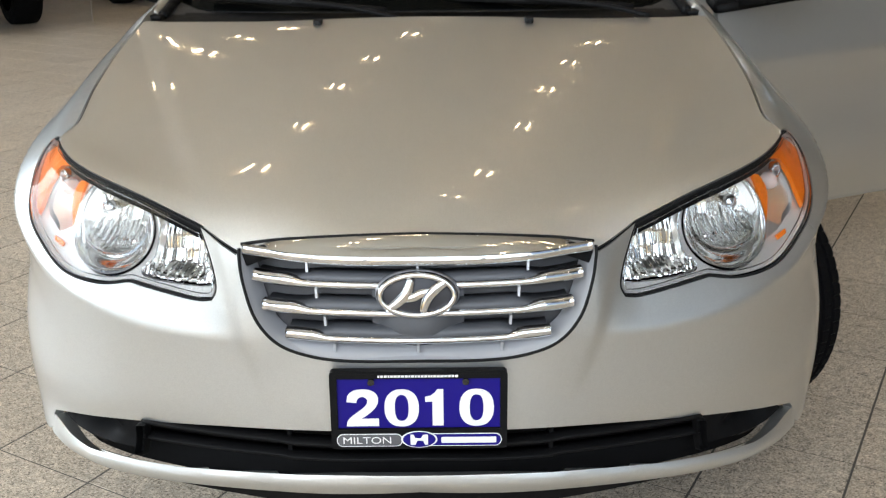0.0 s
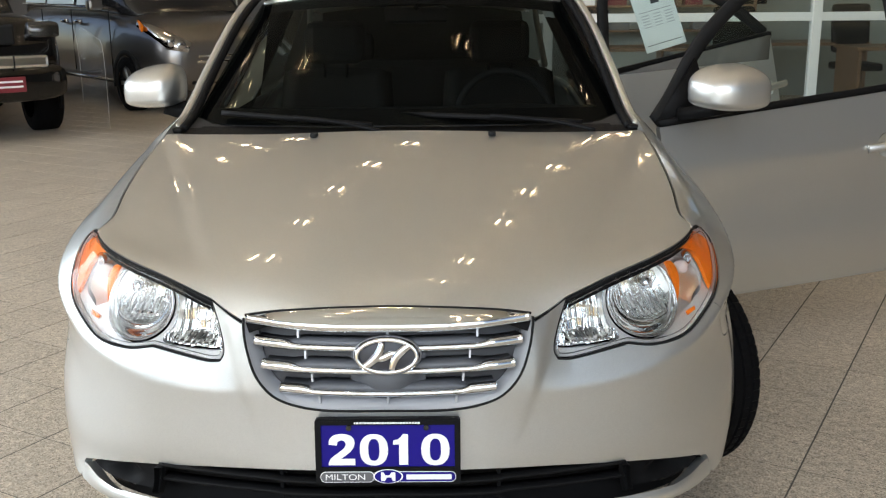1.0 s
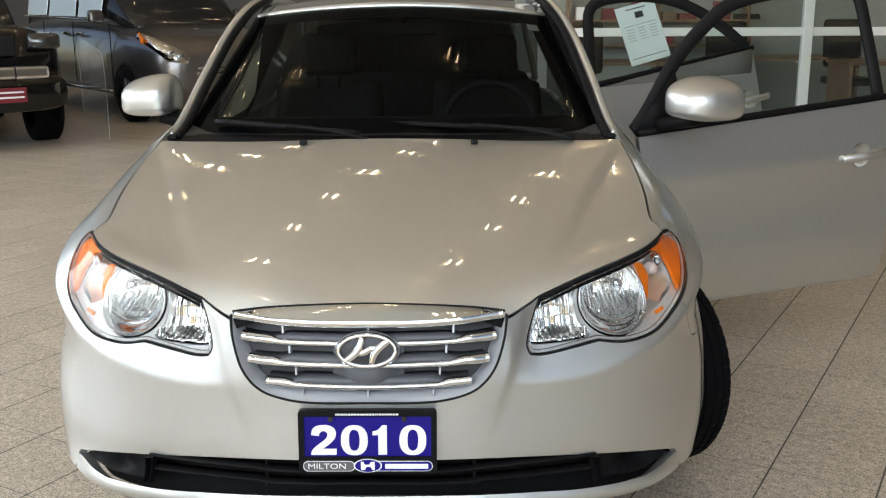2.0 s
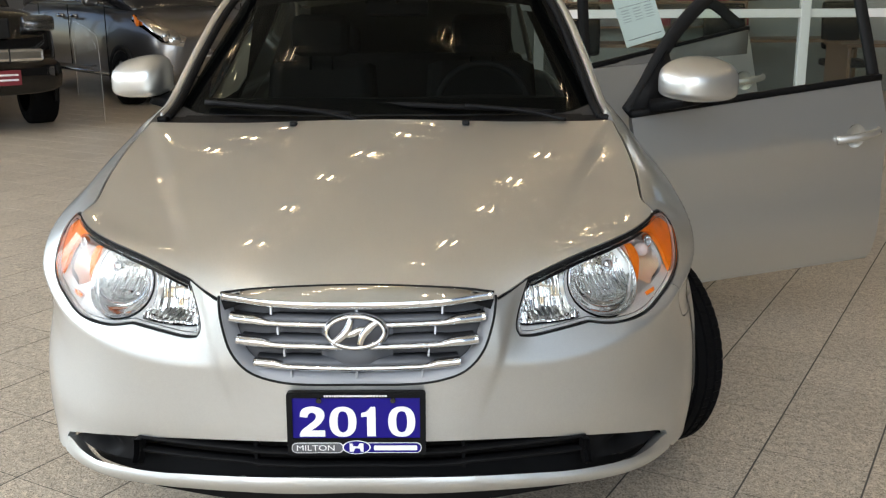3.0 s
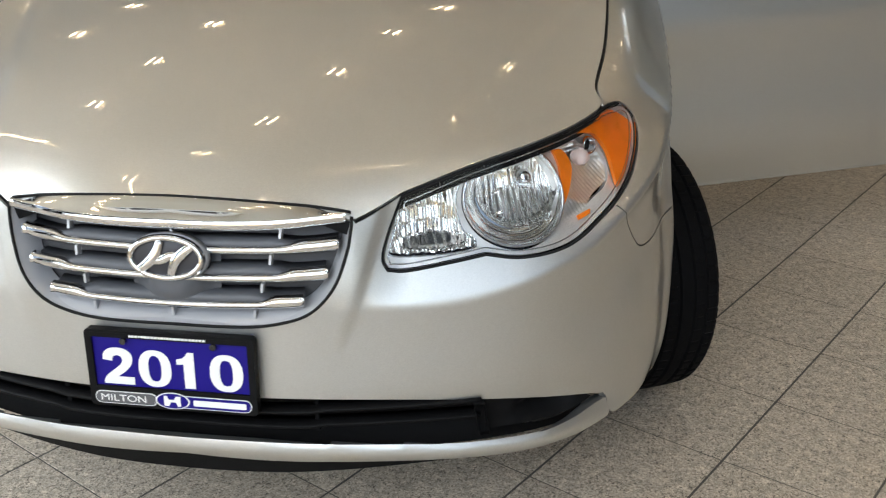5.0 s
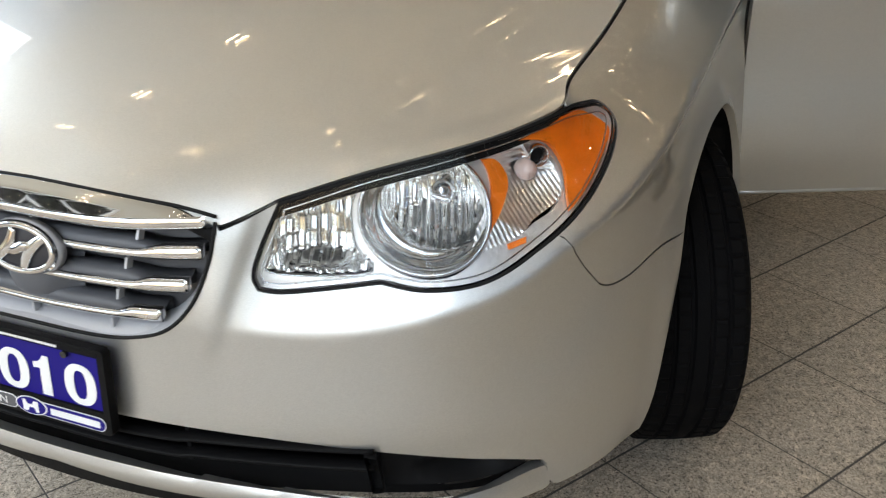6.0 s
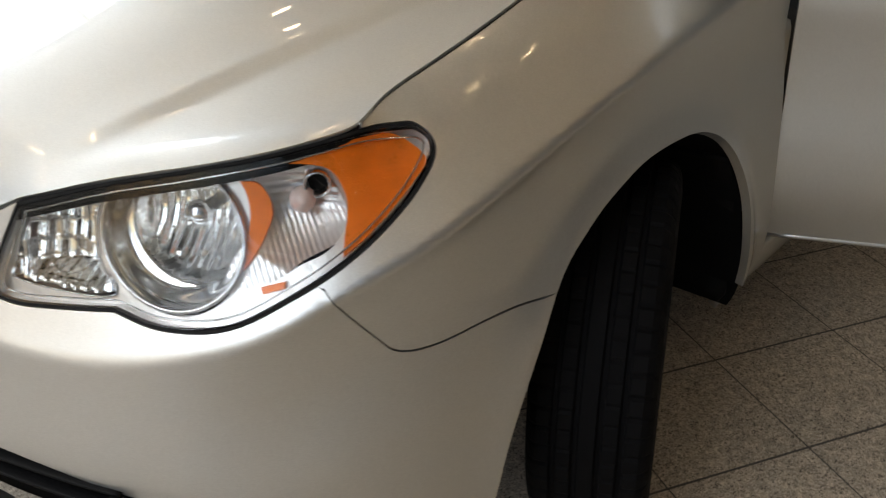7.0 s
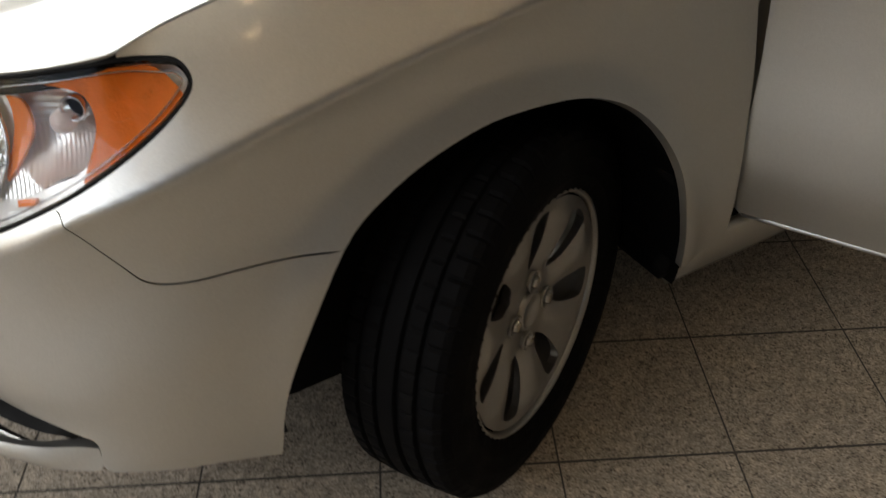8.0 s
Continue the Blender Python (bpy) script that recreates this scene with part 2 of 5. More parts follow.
def raised(fn, h):
    """A surface lifted by h along its outward side."""
    def g(a, b):
        a, b = np.asarray(a, float), np.asarray(b, float)
        e = .002
        p, pa, pb = (np.stack(fn(*q), -1) for q in ((a, b), (a + e, b), (a, b + e)))
        n = np.cross(pa - p, pb - p)
        n /= np.linalg.norm(n, axis=-1, keepdims=True)
        q = p + n * h
        return q[..., 0], q[..., 1], q[..., 2]
    return g


# ---- the body's smooth surfaces ----
def spline(xs, ys):
    """Natural cubic spline through a few control values, as a function of arrays."""
    xs, ys = np.array(xs, float), np.array(ys, float)
    n, h = len(xs), np.diff(xs)
    a, r = np.eye(n), np.zeros(n)
    for i in range(1, n - 1):
        a[i, i - 1:i + 2] = h[i - 1], 2 * (h[i - 1] + h[i]), h[i]
        r[i] = 6 * ((ys[i + 1] - ys[i]) / h[i] - (ys[i] - ys[i - 1]) / h[i - 1])
    m = np.linalg.solve(a, r)

    def f(x):
        x = np.asarray(x, float)
        i = np.clip(np.searchsorted(xs, x) - 1, 0, n - 2)
        t, u = x - xs[i], xs[i + 1] - x
        lo, hi = x < xs[0], x > xs[-1]
        val = (m[i] * u ** 3 + m[i + 1] * t ** 3) / (6 * h[i]) + (ys[i] / h[i] - m[i] * h[i] / 6) * u + (ys[i + 1] / h[i] - m[i + 1] * h[i] / 6) * t
        s0 = (ys[1] - ys[0]) / h[0] - h[0] * (2 * m[0] + m[1]) / 6
        s1 = (ys[-1] - ys[-2]) / h[-1] + h[-1] * (m[-2] + 2 * m[-1]) / 6
        return np.where(lo, ys[0] + (x - xs[0]) * s0, np.where(hi, ys[-1] + (x - xs[-1]) * s1, val))
    return f


def smooth(a, b, x):
    t = np.clip((np.asarray(x, float) - a) / (b - a), 0, 1)
    return t * t * (3 - 2 * t)


PLAN_X = (0, .20, .383, .55, .69, .79, .855, .888, .897, .897, .890)
PLAN_Y = (.02, .032, .075, .13, .20, .29, .40, .55, .75, 1.0, 1.5)
PLAN_K = np.concatenate([[0], np.cumsum(np.hypot(np.diff(PLAN_X), np.diff(PLAN_Y)))])
_ke = np.concatenate([-PLAN_K[2:0:-1], PLAN_K])
plan_x = spline(_ke, np.concatenate([-np.array(PLAN_X[2:0:-1]), PLAN_X]))
plan_y = spline(_ke, np.concatenate([PLAN_Y[2:0:-1], PLAN_Y]))
SIDE_END = PLAN_K[-1]
_k = np.linspace(0, SIDE_END + .2, 900)
_px, _py = plan_x(_k), plan_y(_k)


def k_of_y(y):
    return np.interp(y, _py, _k)


def bspline(knots, x):
    """Cubic B-spline weights at x."""
    x = np.clip(np.asarray(x, float), knots[0], knots[-1] - 1e-9)
    w = [((x >= a) & (x < b)) * 1.0 for a, b in zip(knots, knots[1:])]
    for p in (1, 2, 3):
        nxt = []
        for i in range(len(knots) - 1 - p):
            v = 0.0
            if knots[i + p] > knots[i]:
                v = v + (x - knots[i]) / (knots[i + p] - knots[i]) * w[i]
            if knots[i + p + 1] > knots[i + 1]:
                v = v + (knots[i + p + 1] - x) / (knots[i + p + 1] - knots[i + 1]) * w[i + 1]
            nxt.append(v)
        w = nxt
    return np.stack(w, -1)


# the hood is one spline patch: across (from the middle outwards), and back from its leading edge
HOOD_X = (0, 0, 0, 0, .20, .36, .50, .64, .82, .82, .82, .82)
HOOD_D = (-.08, -.08, -.08, -.08, .03, .08, .15, .26, .42, .65, 1.10, 1.10, 1.10, 1.10)
HOOD_NET = np.array((
    (.7526, .7644, .7878, .8287, .8555, .8890, .9361, 1.0008, 1.0429, 1.0652),
    (.7536, .7645, .7874, .8288, .8556, .8890, .9361, 1.0007, 1.0430, 1.0653),
    (.7220, .7672, .8047, .8281, .8546, .8916, .9374, 1.0054, 1.0426, 1.0627),
    (.5932, .6760, .7757, .8266, .8545, .8928, .9382, 1.0054, 1.0397, 1.0552),
    (.7206, .7824, .8290, .8460, .8680, .8962, .9409, 1.0084, 1.0459, 1.0580),
    (.8478, .8560, .8613, .8715, .8960, .9246, .9547, 1.0169, 1.0692, 1.0806),
    (.8633, .8713, .8830, .9005, .9231, .9513, .9959, 1.0489, 1.0806, 1.0960),
    (.8476, .8720, .9022, .9331, .9580, .9832, 1.0302, 1.0774, 1.0861, 1.1033)))


def hood_lead(x):
    x2 = np.asarray(x, float) ** 2
    return 0.073 + 0.3277 * x2 + 0.4803 * x2 * x2


def hood_z(x, y):
    """Height of the hood: the patch, less a step down outside the two ridges."""
    x, y = np.broadcast_arrays(np.abs(np.asarray(x, float)), np.asarray(y, float))
    back = y - hood_lead(x)
    z = np.einsum("...i,...j,ij->...", bspline(HOOD_X, x), bspline(HOOD_D, back), HOOD_NET)
    ridge = .335 + .355 * y
    return z - .0055 * smooth(ridge - .010, ridge + .045, x) * smooth(.03, .20, back)


SEAM_K = (0, .3, .42, .62, .82, .91, .95, .985, 1.03, 1.08, 1.2, 1.4, 1.6, 2.2)
seam_run = spline(SEAM_K, (-.055, -.052, -.062, -.085, -.098, -.103, -.107, -.122, -.141, -.150, -.152, -.151, -.153, -.16))


def seam_off(k):
    """Inset of the shut line; it comes forward to a corner where grille and lamp meet."""
    k = np.asarray(k, float)
    return seam_run(k) + .018 * np.clip(1 - np.where(k > .335, (k - .335) / .095, (.335 - k) / .07), 0, 1)



def plan_frame(k):
    k = np.asarray(k, float)
    x, y = plan_x(k), plan_y(k)
    dx, dy = plan_x(k + .01) - plan_x(k - .01), plan_y(k + .01) - plan_y(k - .01)
    n = np.hypot(dx, dy)
    return x, y, dy / n, -dx / n


def seam_plan(k):
    x, y, nx, ny = plan_frame(k)
    o = seam_off(k)
    return x + nx * o, y + ny * o


def seam(k):
    """The shut line between hood and front: x, y, z at arc k."""
    x, y = seam_plan(k)
    return x, y, hood_z(x, y)


_sz = seam(_k)[2]
crease_z = spline((.0, .20, .34, .46, .57, .70, .80, .865, .97, 1.09, 1.20, 1.39, 1.507, 1.8, 2.2), (.592, .592, .592, .590, .600, .632, .666, .700, .743, .786, .817, .853, .871, .899, .92))
face_low = spline((.16, .215, .245, .275, .31, .36, .40, .46, .55, .64), (-.075, -.03, .012, .022, .008, .0, .004, .004, 0, 0))
side_low = spline((.16, .25, .35, .45, .55, .64), (-.05, -.01, .012, .012, .006, 0))


def wrap(k, z):
    """The bumper and fender skin (right half): arc k round the plan, height z."""
    k, z = np.asarray(k, float), np.asarray(z, float)
    x, y, nx, ny = plan_frame(k)
    top = np.interp(k, _k, _sz)
    cz = crease_z(k)
    t = np.clip((z - cz) / (top - cz), -1.5, 1.4)
    w = .035 + .05 * smooth(1.35, 1.7, k)
    soft = np.where(t < -w, 0, np.where(t > w, t, (t + w) ** 2 / (4 * w)))
    soft = soft + (.45 - .25 * smooth(.95, 1.15, k)) * soft * np.clip(1 - soft, 0, 1)
    front = 1 - smooth(.75, 1.05, k)
    round_ = 1 - smooth(.25, .42, k)
    brow = .034 * smooth(.94, 1.06, k)  # the rounded shoulder next to the hood
    rest = (seam_off(k) + brow) * soft - brow * np.clip(t, 0, 1) ** 7
    roll = round_ * seam_off(k) * np.clip(t, 0, 2) ** 1.6 + (1 - round_) * rest
    low = front * face_low(np.minimum(z, .64)) + (1 - front) * side_low(np.minimum(z, .64))
    arch = np.hypot(plan_y(k) - .90, z - .34)
    flare = .019 * np.exp(-((arch - .375) / .045) ** 2) * smooth(.95, 1.25, k) * (z < .9)
    line = .336 + (z - .600) * .37
    blade = .0045 * (1 - smooth(-.013, .013, k - line)) * smooth(.42, .64, z) * smooth(.80, .72, z) * smooth(.10, .28, k)
    below = np.clip(cz - z, 0, 1)
    tuck = -.016 * (1 - np.exp(-below / .032)) * smooth(.28, .10, below) * smooth(.62, .95, k)
    o = roll + low + flare + blade + tuck
    return x + nx * o, y + ny * o, z + 0 * x


# ---- the showroom ----
X0, X1, Y0, Y1, H = -8.8, 12.0, -5.0, 17.0, 7.2
TILE, TURN = .325, radians(29.4)
TU, TV = np.array((math.cos(TURN), -math.sin(TURN))), np.array((math.sin(TURN), math.cos(TURN)))
TO = np.array((.0027, .0342))


def tile_material():
    m = bpy.data.materials.new("speckled_tile")
    m.use_nodes = True
    nt, b = m.node_tree, m.node_tree.nodes["Principled BSDF"]
    geo, obj = nt.nodes.new("ShaderNodeNewGeometry"), nt.nodes.new("ShaderNodeObjectInfo")
    tc = nt.nodes.new("ShaderNodeTexCoord")
    sc = nt.nodes.new("ShaderNodeVectorMath")
    sc.operation = "ADD"
    nt.links.new(geo.outputs["Position"], sc.inputs[0])
    n2, n3 = (nt.nodes.new("ShaderNodeTexNoise") for _ in range(2))
    for n, sz, dt in ((n2, 38, 3), (n3, 3, 2)):
        n.inputs["Scale"].default_value, n.inputs["Detail"].default_value = sz, dt
        nt.links.new(sc.outputs[0], n.inputs["Vector"])
    # grains of stone: cells of two sizes, each with its own tone
    n1 = nt.nodes.new("ShaderNodeMath")
    n1.operation = "MULTIPLY_ADD"
    n1.inputs[1].default_value = .62
    tones = []
    for size in (330, 180):
        vo, sp = nt.nodes.new("ShaderNodeTexVoronoi"), nt.nodes.new("ShaderNodeSeparateColor")
        vo.inputs["Scale"].default_value = size
        nt.links.new(sc.outputs[0], vo.inputs["Vector"])
        nt.links.new(vo.outputs["Color"], sp.inputs[0])
        tones.append(sp)
    half_ = nt.nodes.new("ShaderNodeMath")
    half_.operation = "MULTIPLY"
    half_.inputs[1].default_value = .38
    nt.links.new(tones[1].outputs[1], half_.inputs[0])
    nt.links.new(tones[0].outputs[0], n1.inputs[0])
    nt.links.new(half_.outputs[0], n1.inputs[2])
    r1 = nt.nodes.new("ShaderNodeValToRGB")
    r1.color_ramp.elements[0].position, r1.color_ramp.elements[0].color = .10, (.11, .087, .064, 1)
    r1.color_ramp.elements[1].position, r1.color_ramp.elements[1].color = .34, (.40, .335, .26, 1)
    for at_, tone in ((.62, (.51, .435, .34, 1)), (.86, (.70, .62, .51, 1))):
        e = r1.color_ramp.elements.new(at_)
        e.color = tone
    nt.links.new(n1.outputs[0], r1.inputs["Fac"])
    r2 = nt.nodes.new("ShaderNodeMapRange")
    r2.inputs["From Min"].default_value, r2.inputs["From Max"].default_value = .3, .7
    r2.inputs["To Min"].default_value, r2.inputs["To Max"].default_value = .78, 1.15
    nt.links.new(n2.outputs["Fac"], r2.inputs["Value"])
    rnd = nt.nodes.new("ShaderNodeMath")
    rnd.operation = "ADD"
    nt.links.new(geo.outputs["Random Per Island"], rnd.inputs[0])
    nt.links.new(obj.outputs["Random"], rnd.inputs[1])
    fr = nt.nodes.new("ShaderNodeMath")
    fr.operation = "FRACT"
    nt.links.new(rnd.outputs[0], fr.inputs[0])
    r3 = nt.nodes.new("ShaderNodeMapRange")
    r3.inputs["To Min"].default_value, r3.inputs["To Max"].default_value = .93, 1.05
    nt.links.new(fr.outputs[0], r3.inputs["Value"])
    mu = nt.nodes.new("ShaderNodeMath")
    mu.operation = "MULTIPLY"
    nt.links.new(r2.outputs[0], mu.inputs[0])
    nt.links.new(r3.outputs[0], mu.inputs[1])
    vs = nt.nodes.new("ShaderNodeVectorMath")
    vs.operation = "SCALE"
    nt.links.new(r1.outputs["Color"], vs.inputs[0])
    nt.links.new(mu.outputs[0], vs.inputs["Scale"])
    nt.links.new(vs.outputs[0], b.inputs["Base Color"])
    rr = nt.nodes.new("ShaderNodeMapRange")
    rr.inputs["To Min"].default_value, rr.inputs["To Max"].default_value = .30, .50
    nt.links.new(n3.outputs["Fac"], rr.inputs["Value"])
    nt.links.new(rr.outputs[0], b.inputs["Roughness"])
    bp = nt.nodes.new("ShaderNodeBump")
    bp.inputs["Strength"].default_value, bp.inputs["Distance"].default_value = .12, .001
    nt.links.new(n1.outputs[0], bp.inputs["Height"])
    nt.links.new(bp.outputs["Normal"], b.inputs["Normal"])
    return m


tile_mat = tile_material()
grout = material("grout", (.09, .082, .07), .9, vary=.3, scale=60, bump=.3)


dark_wall = material("dark_wall_paint", (.13, .125, .12), .7, vary=.08, scale=8)


def slab(name, sx, sy, sz, at, mat, label, kind="structure", category=""):
    ob = part(name, block(sx, sy, sz, Matrix.Translation(at), .0), mat, None)
    return tagged(ob, label, category or name.split("_")[0], kind=kind)


floor = slab("floor", X1 - X0, Y1 - Y0, .2, ((X0 + X1) / 2, (Y0 + Y1) / 2, -.1009), grout, "beige speckled porcelain tile floor with dark grout", category="floor")
ceiling = slab("ceiling", X1 - X0, Y1 - Y0, .2, ((X0 + X1) / 2, (Y0 + Y1) / 2, H + .1), ceiling_mat, "warm grey painted ceiling", category="ceiling")
slab("wall_back", X1 - X0, .2, H, (0, Y1 + .1, H / 2), dark_wall, "plain dark grey back wall", category="wall")
# unseen wall, kept dark so that little light reaches the car's right side
slab("wall_right", .2, Y1 - Y0, H, (X1 + .1, (Y1 + Y0) / 2, H / 2), dark_wall, "plain dark grey side wall, added out of view to dim the right side", category="wall")


def glazed_wall(name, p, along, length, sill, head, n, label):
    """A wall whose upper part is glazed: sill wall, header, posts and panes."""
    w = thing(name, label, "window wall", kind="structure")
    a = Vector(along)
    nrm = Vector((-a.y, a.x, 0))
    rot = Matrix((( a.x, nrm.x, 0, 0), (a.y, nrm.y, 0, 0), (0, 0, 1, 0), (0, 0, 0, 1)))
    base = Matrix.Translation(p) @ rot
    if sill > .05:
        part("sill_wall", block(length, .2, sill, base @ Matrix.Translation((length / 2, 0, sill / 2)), .0), white_paint, w)
    part("header", block(length, .2, H - head, base @ Matrix.Translation((length / 2, 0, (H + head) / 2)), .0), white_paint, w)
    for i in range(n + 1):
        part("post", block(.09, .12, head - sill, base @ Matrix.Translation((length * i / n, 0, (head + sill) / 2)), .008), frame_white, w)
    part("transom", block(length, .10, .08, base @ Matrix.Translation((length / 2, 0, sill + (head - sill) * .62)), .008), frame_white, w)
    for i in range(n):
        g = part("pane", block(length / n - .09, .012, head - sill, base @ Matrix.Translation((length * (i + .5) / n, 0, (head + sill) / 2)), .0), acrylic, w)
        g.visible_shadow = False
    return w


glazed_wall("window_front", (X0, Y0, 0), (1, 0, 0), X1 - X0, .5, 6.9, 13, "full-height glass front of the showroom with white frames")
glazed_wall("window_side", (X0, Y0, 0), (0, 1, 0), Y1 - Y0, .4, 6.9, 13, "glazed side wall with white frames")


# ceiling lamps: short twin tubes in open housings
lamp = thing("ceiling_lamp", "twin-tube lamp under the ceiling", "ceiling lamp", "ceiling lamps")
lamp.location = (0, 0, 50)
LAMP_LEN, LAMP_GAP = .225, .09
part("housing", block(.10, LAMP_LEN + .04, .10, Matrix.Translation((0, 0, -.052)), .010), lamp_white, lamp)
for q in (-LAMP_GAP, LAMP_GAP):
    part("tube", mesh("tube", *tube([(q, -LAMP_LEN / 2, -.075), (q, LAMP_LEN / 2, -.075)], .013, 8)), tube_light, lamp)
ROW_ANGLE, LAMP_STEP, ROW_GAP = radians(16.76), 1.675, 2.982
ROW_ALONG = np.array((-math.sin(ROW_ANGLE), -math.cos(ROW_ANGLE)))
ROW_ACROSS = np.array((math.cos(ROW_ANGLE), -math.sin(ROW_ANGLE)))
ROW_SHIFT = {-1: .149, 0: 0.0, 1: .962}
LAMPS = []
for row in range(-3, 5):
    for i in range(-4, 12):
        p = np.array((-.432, 11.687)) + ROW_ACROSS * ROW_GAP * row + ROW_ALONG * (LAMP_STEP * i + ROW_SHIFT.get(row, .5))
        if X0 + .6 < p[0] < X1 - .6 and Y0 + .5 < p[1] < Y1 - .6:
            LAMPS.append(tuple(p))
first = True
for x, y in LAMPS:
    m = Matrix.Translation((x, y, H)) @ Matrix.Rotation(-ROW_ANGLE, 4, "Z")
    if first:
        lamp.matrix_world = m
        first = False
    else:
        copy_thing(lamp, m)

# ---- office behind glass, at the back ----
office = thing("office_front", "white framed office glazing with a low panel", "office partition", kind="structure")
OY = 9.0
for x in (1.2, 4.04, 7.2, 10.0):
    part("post", block(.10, .10, 3.0, Matrix.Translation((x, OY, 1.5)), .006), frame_white, office)
for z in (1.15, 3.0):
    part("rail", block(9.0, .07, .09, Matrix.Translation((5.6, OY, z)), .006), frame_white, office)
for x0, x1 in ((1.2, 4.04), (4.04, 7.2), (7.2, 10.0)):
    g = part("pane", block(x1 - x0 - .1, .012, 3.0, Matrix.Translation(((x0 + x1) / 2, OY, 1.5)), .0), acrylic, office)
    g.visible_shadow = False
slab("office_wall", 9.0, .15, 3.2, (5.6, OY + 3.2, 1.6), material("office_paint", (.25, .27, .25), .7, vary=.06, scale=10), "grey-green office back wall", category="wall")


def desk(x, y):
    d = thing("desk", "brown wooden office desk", "desk")
    part("top", block(1.6, .75, .04, Matrix.Translation((x, y, .76)), .006), wood, d)
    for q in (-.75, .75):
        part("side_panel", block(.04, .70, .74, Matrix.Translation((x + q, y, .37)), .004), wood, d)
    return d


def office_chair(x, y):
    c = thing("office_chair", "black padded office chair behind glass", "chair")
    part("backrest", block(.48, .10, .60, Matrix.Translation((x, y, .95)) @ pose(0, 0, 0, -8), .05), plastic, c)
    part("seat", block(.50, .50, .09, Matrix.Translation((x, y - .25, .50)), .03), plastic, c)
    part("stem", mesh("stem", *tube([(x, y - .22, .06), (x, y - .22, .46)], .03, 10)), steel, c)
    for i in range(5):
        a = 2 * math.pi * i / 5
        part("foot", mesh("foot", *tube([(x, y - .22, .08), (x + .28 * math.cos(a), y - .22 + .28 * math.sin(a), .04)], .02, 8)), plastic, c)
    return c


desk(5.6, OY + 1.1)
office_chair(5.15, OY + 1.9)
desk(2.6, OY + 1.3)
desk(4.6, OY + 2.2)
office_chair(3.4, OY + .8)
office_chair(1.75, OY + .9)


def shelf(x, y):
    s = thing("shelf", "brown wooden shelf with boxes and papers behind glass", "shelf")
    for z in (.9, 1.22, 1.62, 2.0):
        part("board", block(2.4, .32, .03, Matrix.Translation((x, y, z)), .003), wood, s)
    for q in (-1.2, 0, 1.2):
        part("upright", block(.03, .32, 2.0, Matrix.Translation((x + q, y, 1.0)), .003), wood, s)
    return s


shelf(3.0, OY + 2.9)
rng = random.Random(11)
for z in (.915, 1.235, 1.635):
    x = 1.9
    while x < 4.1:
        w, hh = rng.uniform(.12, .32), rng.uniform(.06, .24)
        b_ = part("carton", block(w, .22, hh, Matrix.Translation((x + w / 2, OY + 2.88, z + hh / 2)), .004), rng.choice((red_board, paper, wood, plastic, plate_grey)), None)
        tagged(b_, "small carton on the office shelf", "box", "things on the shelf")
        x += w + rng.uniform(.03, .3)


# ---- the silver sedan ----
car = thing("sedan", "silver metallic four-door sedan with two doors open, parked on tiles", "car")
K_ARCH = 1.215
GRILLE = [(.132, .563), (.204, .572), (.256, .592), (.298, .635), (.324, .693), (.334, .735), (.336, .755)]
LAMP = [(.428, .776), (.400, .715), (.388, .675), (.396, .654), (.43, .650), (.50, .657), (.579, .667), (.65, .657), (.745, .669), (.84, .713), (.95, .772), (1.018, .811), (1.062, .846), (1.053, .868), (1.018, .872), (.949, .868), (.882, .862), (.795, .852), (.70, .839), (.56, .811)]
FENDER_LINE = [(.862, .724), (.893, .678), (.931, .632), (.958, .608), (1.007, .602), (1.093, .607), (K_ARCH, .606)]
ARCH_Y = [(.507, .262), (.517, .369), (.549, .462), (.628, .606), (.714, .671), (.804, .706), (.895, .722), (1.023, .713), (1.121, .674), (1.193, .606), (1.243, .518), (1.262, .42), (1.271, .315)]
def top_z(k):
    return np.interp(np.abs(k), _k, _sz)


LAMP = [(k, min(z + (.006 if i > 14 else 0), float(top_z(k)) - .0045)) if i > 12 or i == 0 else (k, z) for i, (k, z) in enumerate(LAMP)]
arch_line = curve([(float(k_of_y(y)), z) for y, z in ARCH_Y], 5)
lamp_line = curve(LAMP, 6, True, (0, 6, 3))
K_DOOR = float(k_of_y(1.405))


def nearest(line, p):
    return int(np.argmin(np.hypot(line[:, 0] - p[0], line[:, 1] - p[1])))


def shifted(line, d):
    """A closed line moved out by d."""
    nxt, prv = np.roll(line, -1, 0), np.roll(line, 1, 0)
    t = nxt - prv
    n = np.stack([t[:, 1], -t[:, 0]], 1)
    n /= np.linalg.norm(n, axis=1, keepdims=True) + 1e-9
    area2 = np.sum(line[:, 0] * nxt[:, 1] - nxt[:, 0] * line[:, 1])
    return line + n * d * (1 if area2 > 0 else -1)


def mirror_bm(bm):
    bmesh.ops.transform(bm, matrix=Matrix.Diagonal((-1, 1, 1, 1)), verts=bm.verts)
    bmesh.ops.reverse_faces(bm, faces=bm.faces)
    return bm


def under_top(line):
    line = line.copy()
    line[:, 1] = np.minimum(line[:, 1], top_z(line[:, 0]) - .002)
    return line


lamp_hole = shifted(lamp_line, .0032)
lamp_hole[:, 1] = np.minimum(lamp_hole[:, 1], top_z(lamp_hole[:, 0]) - .0015)
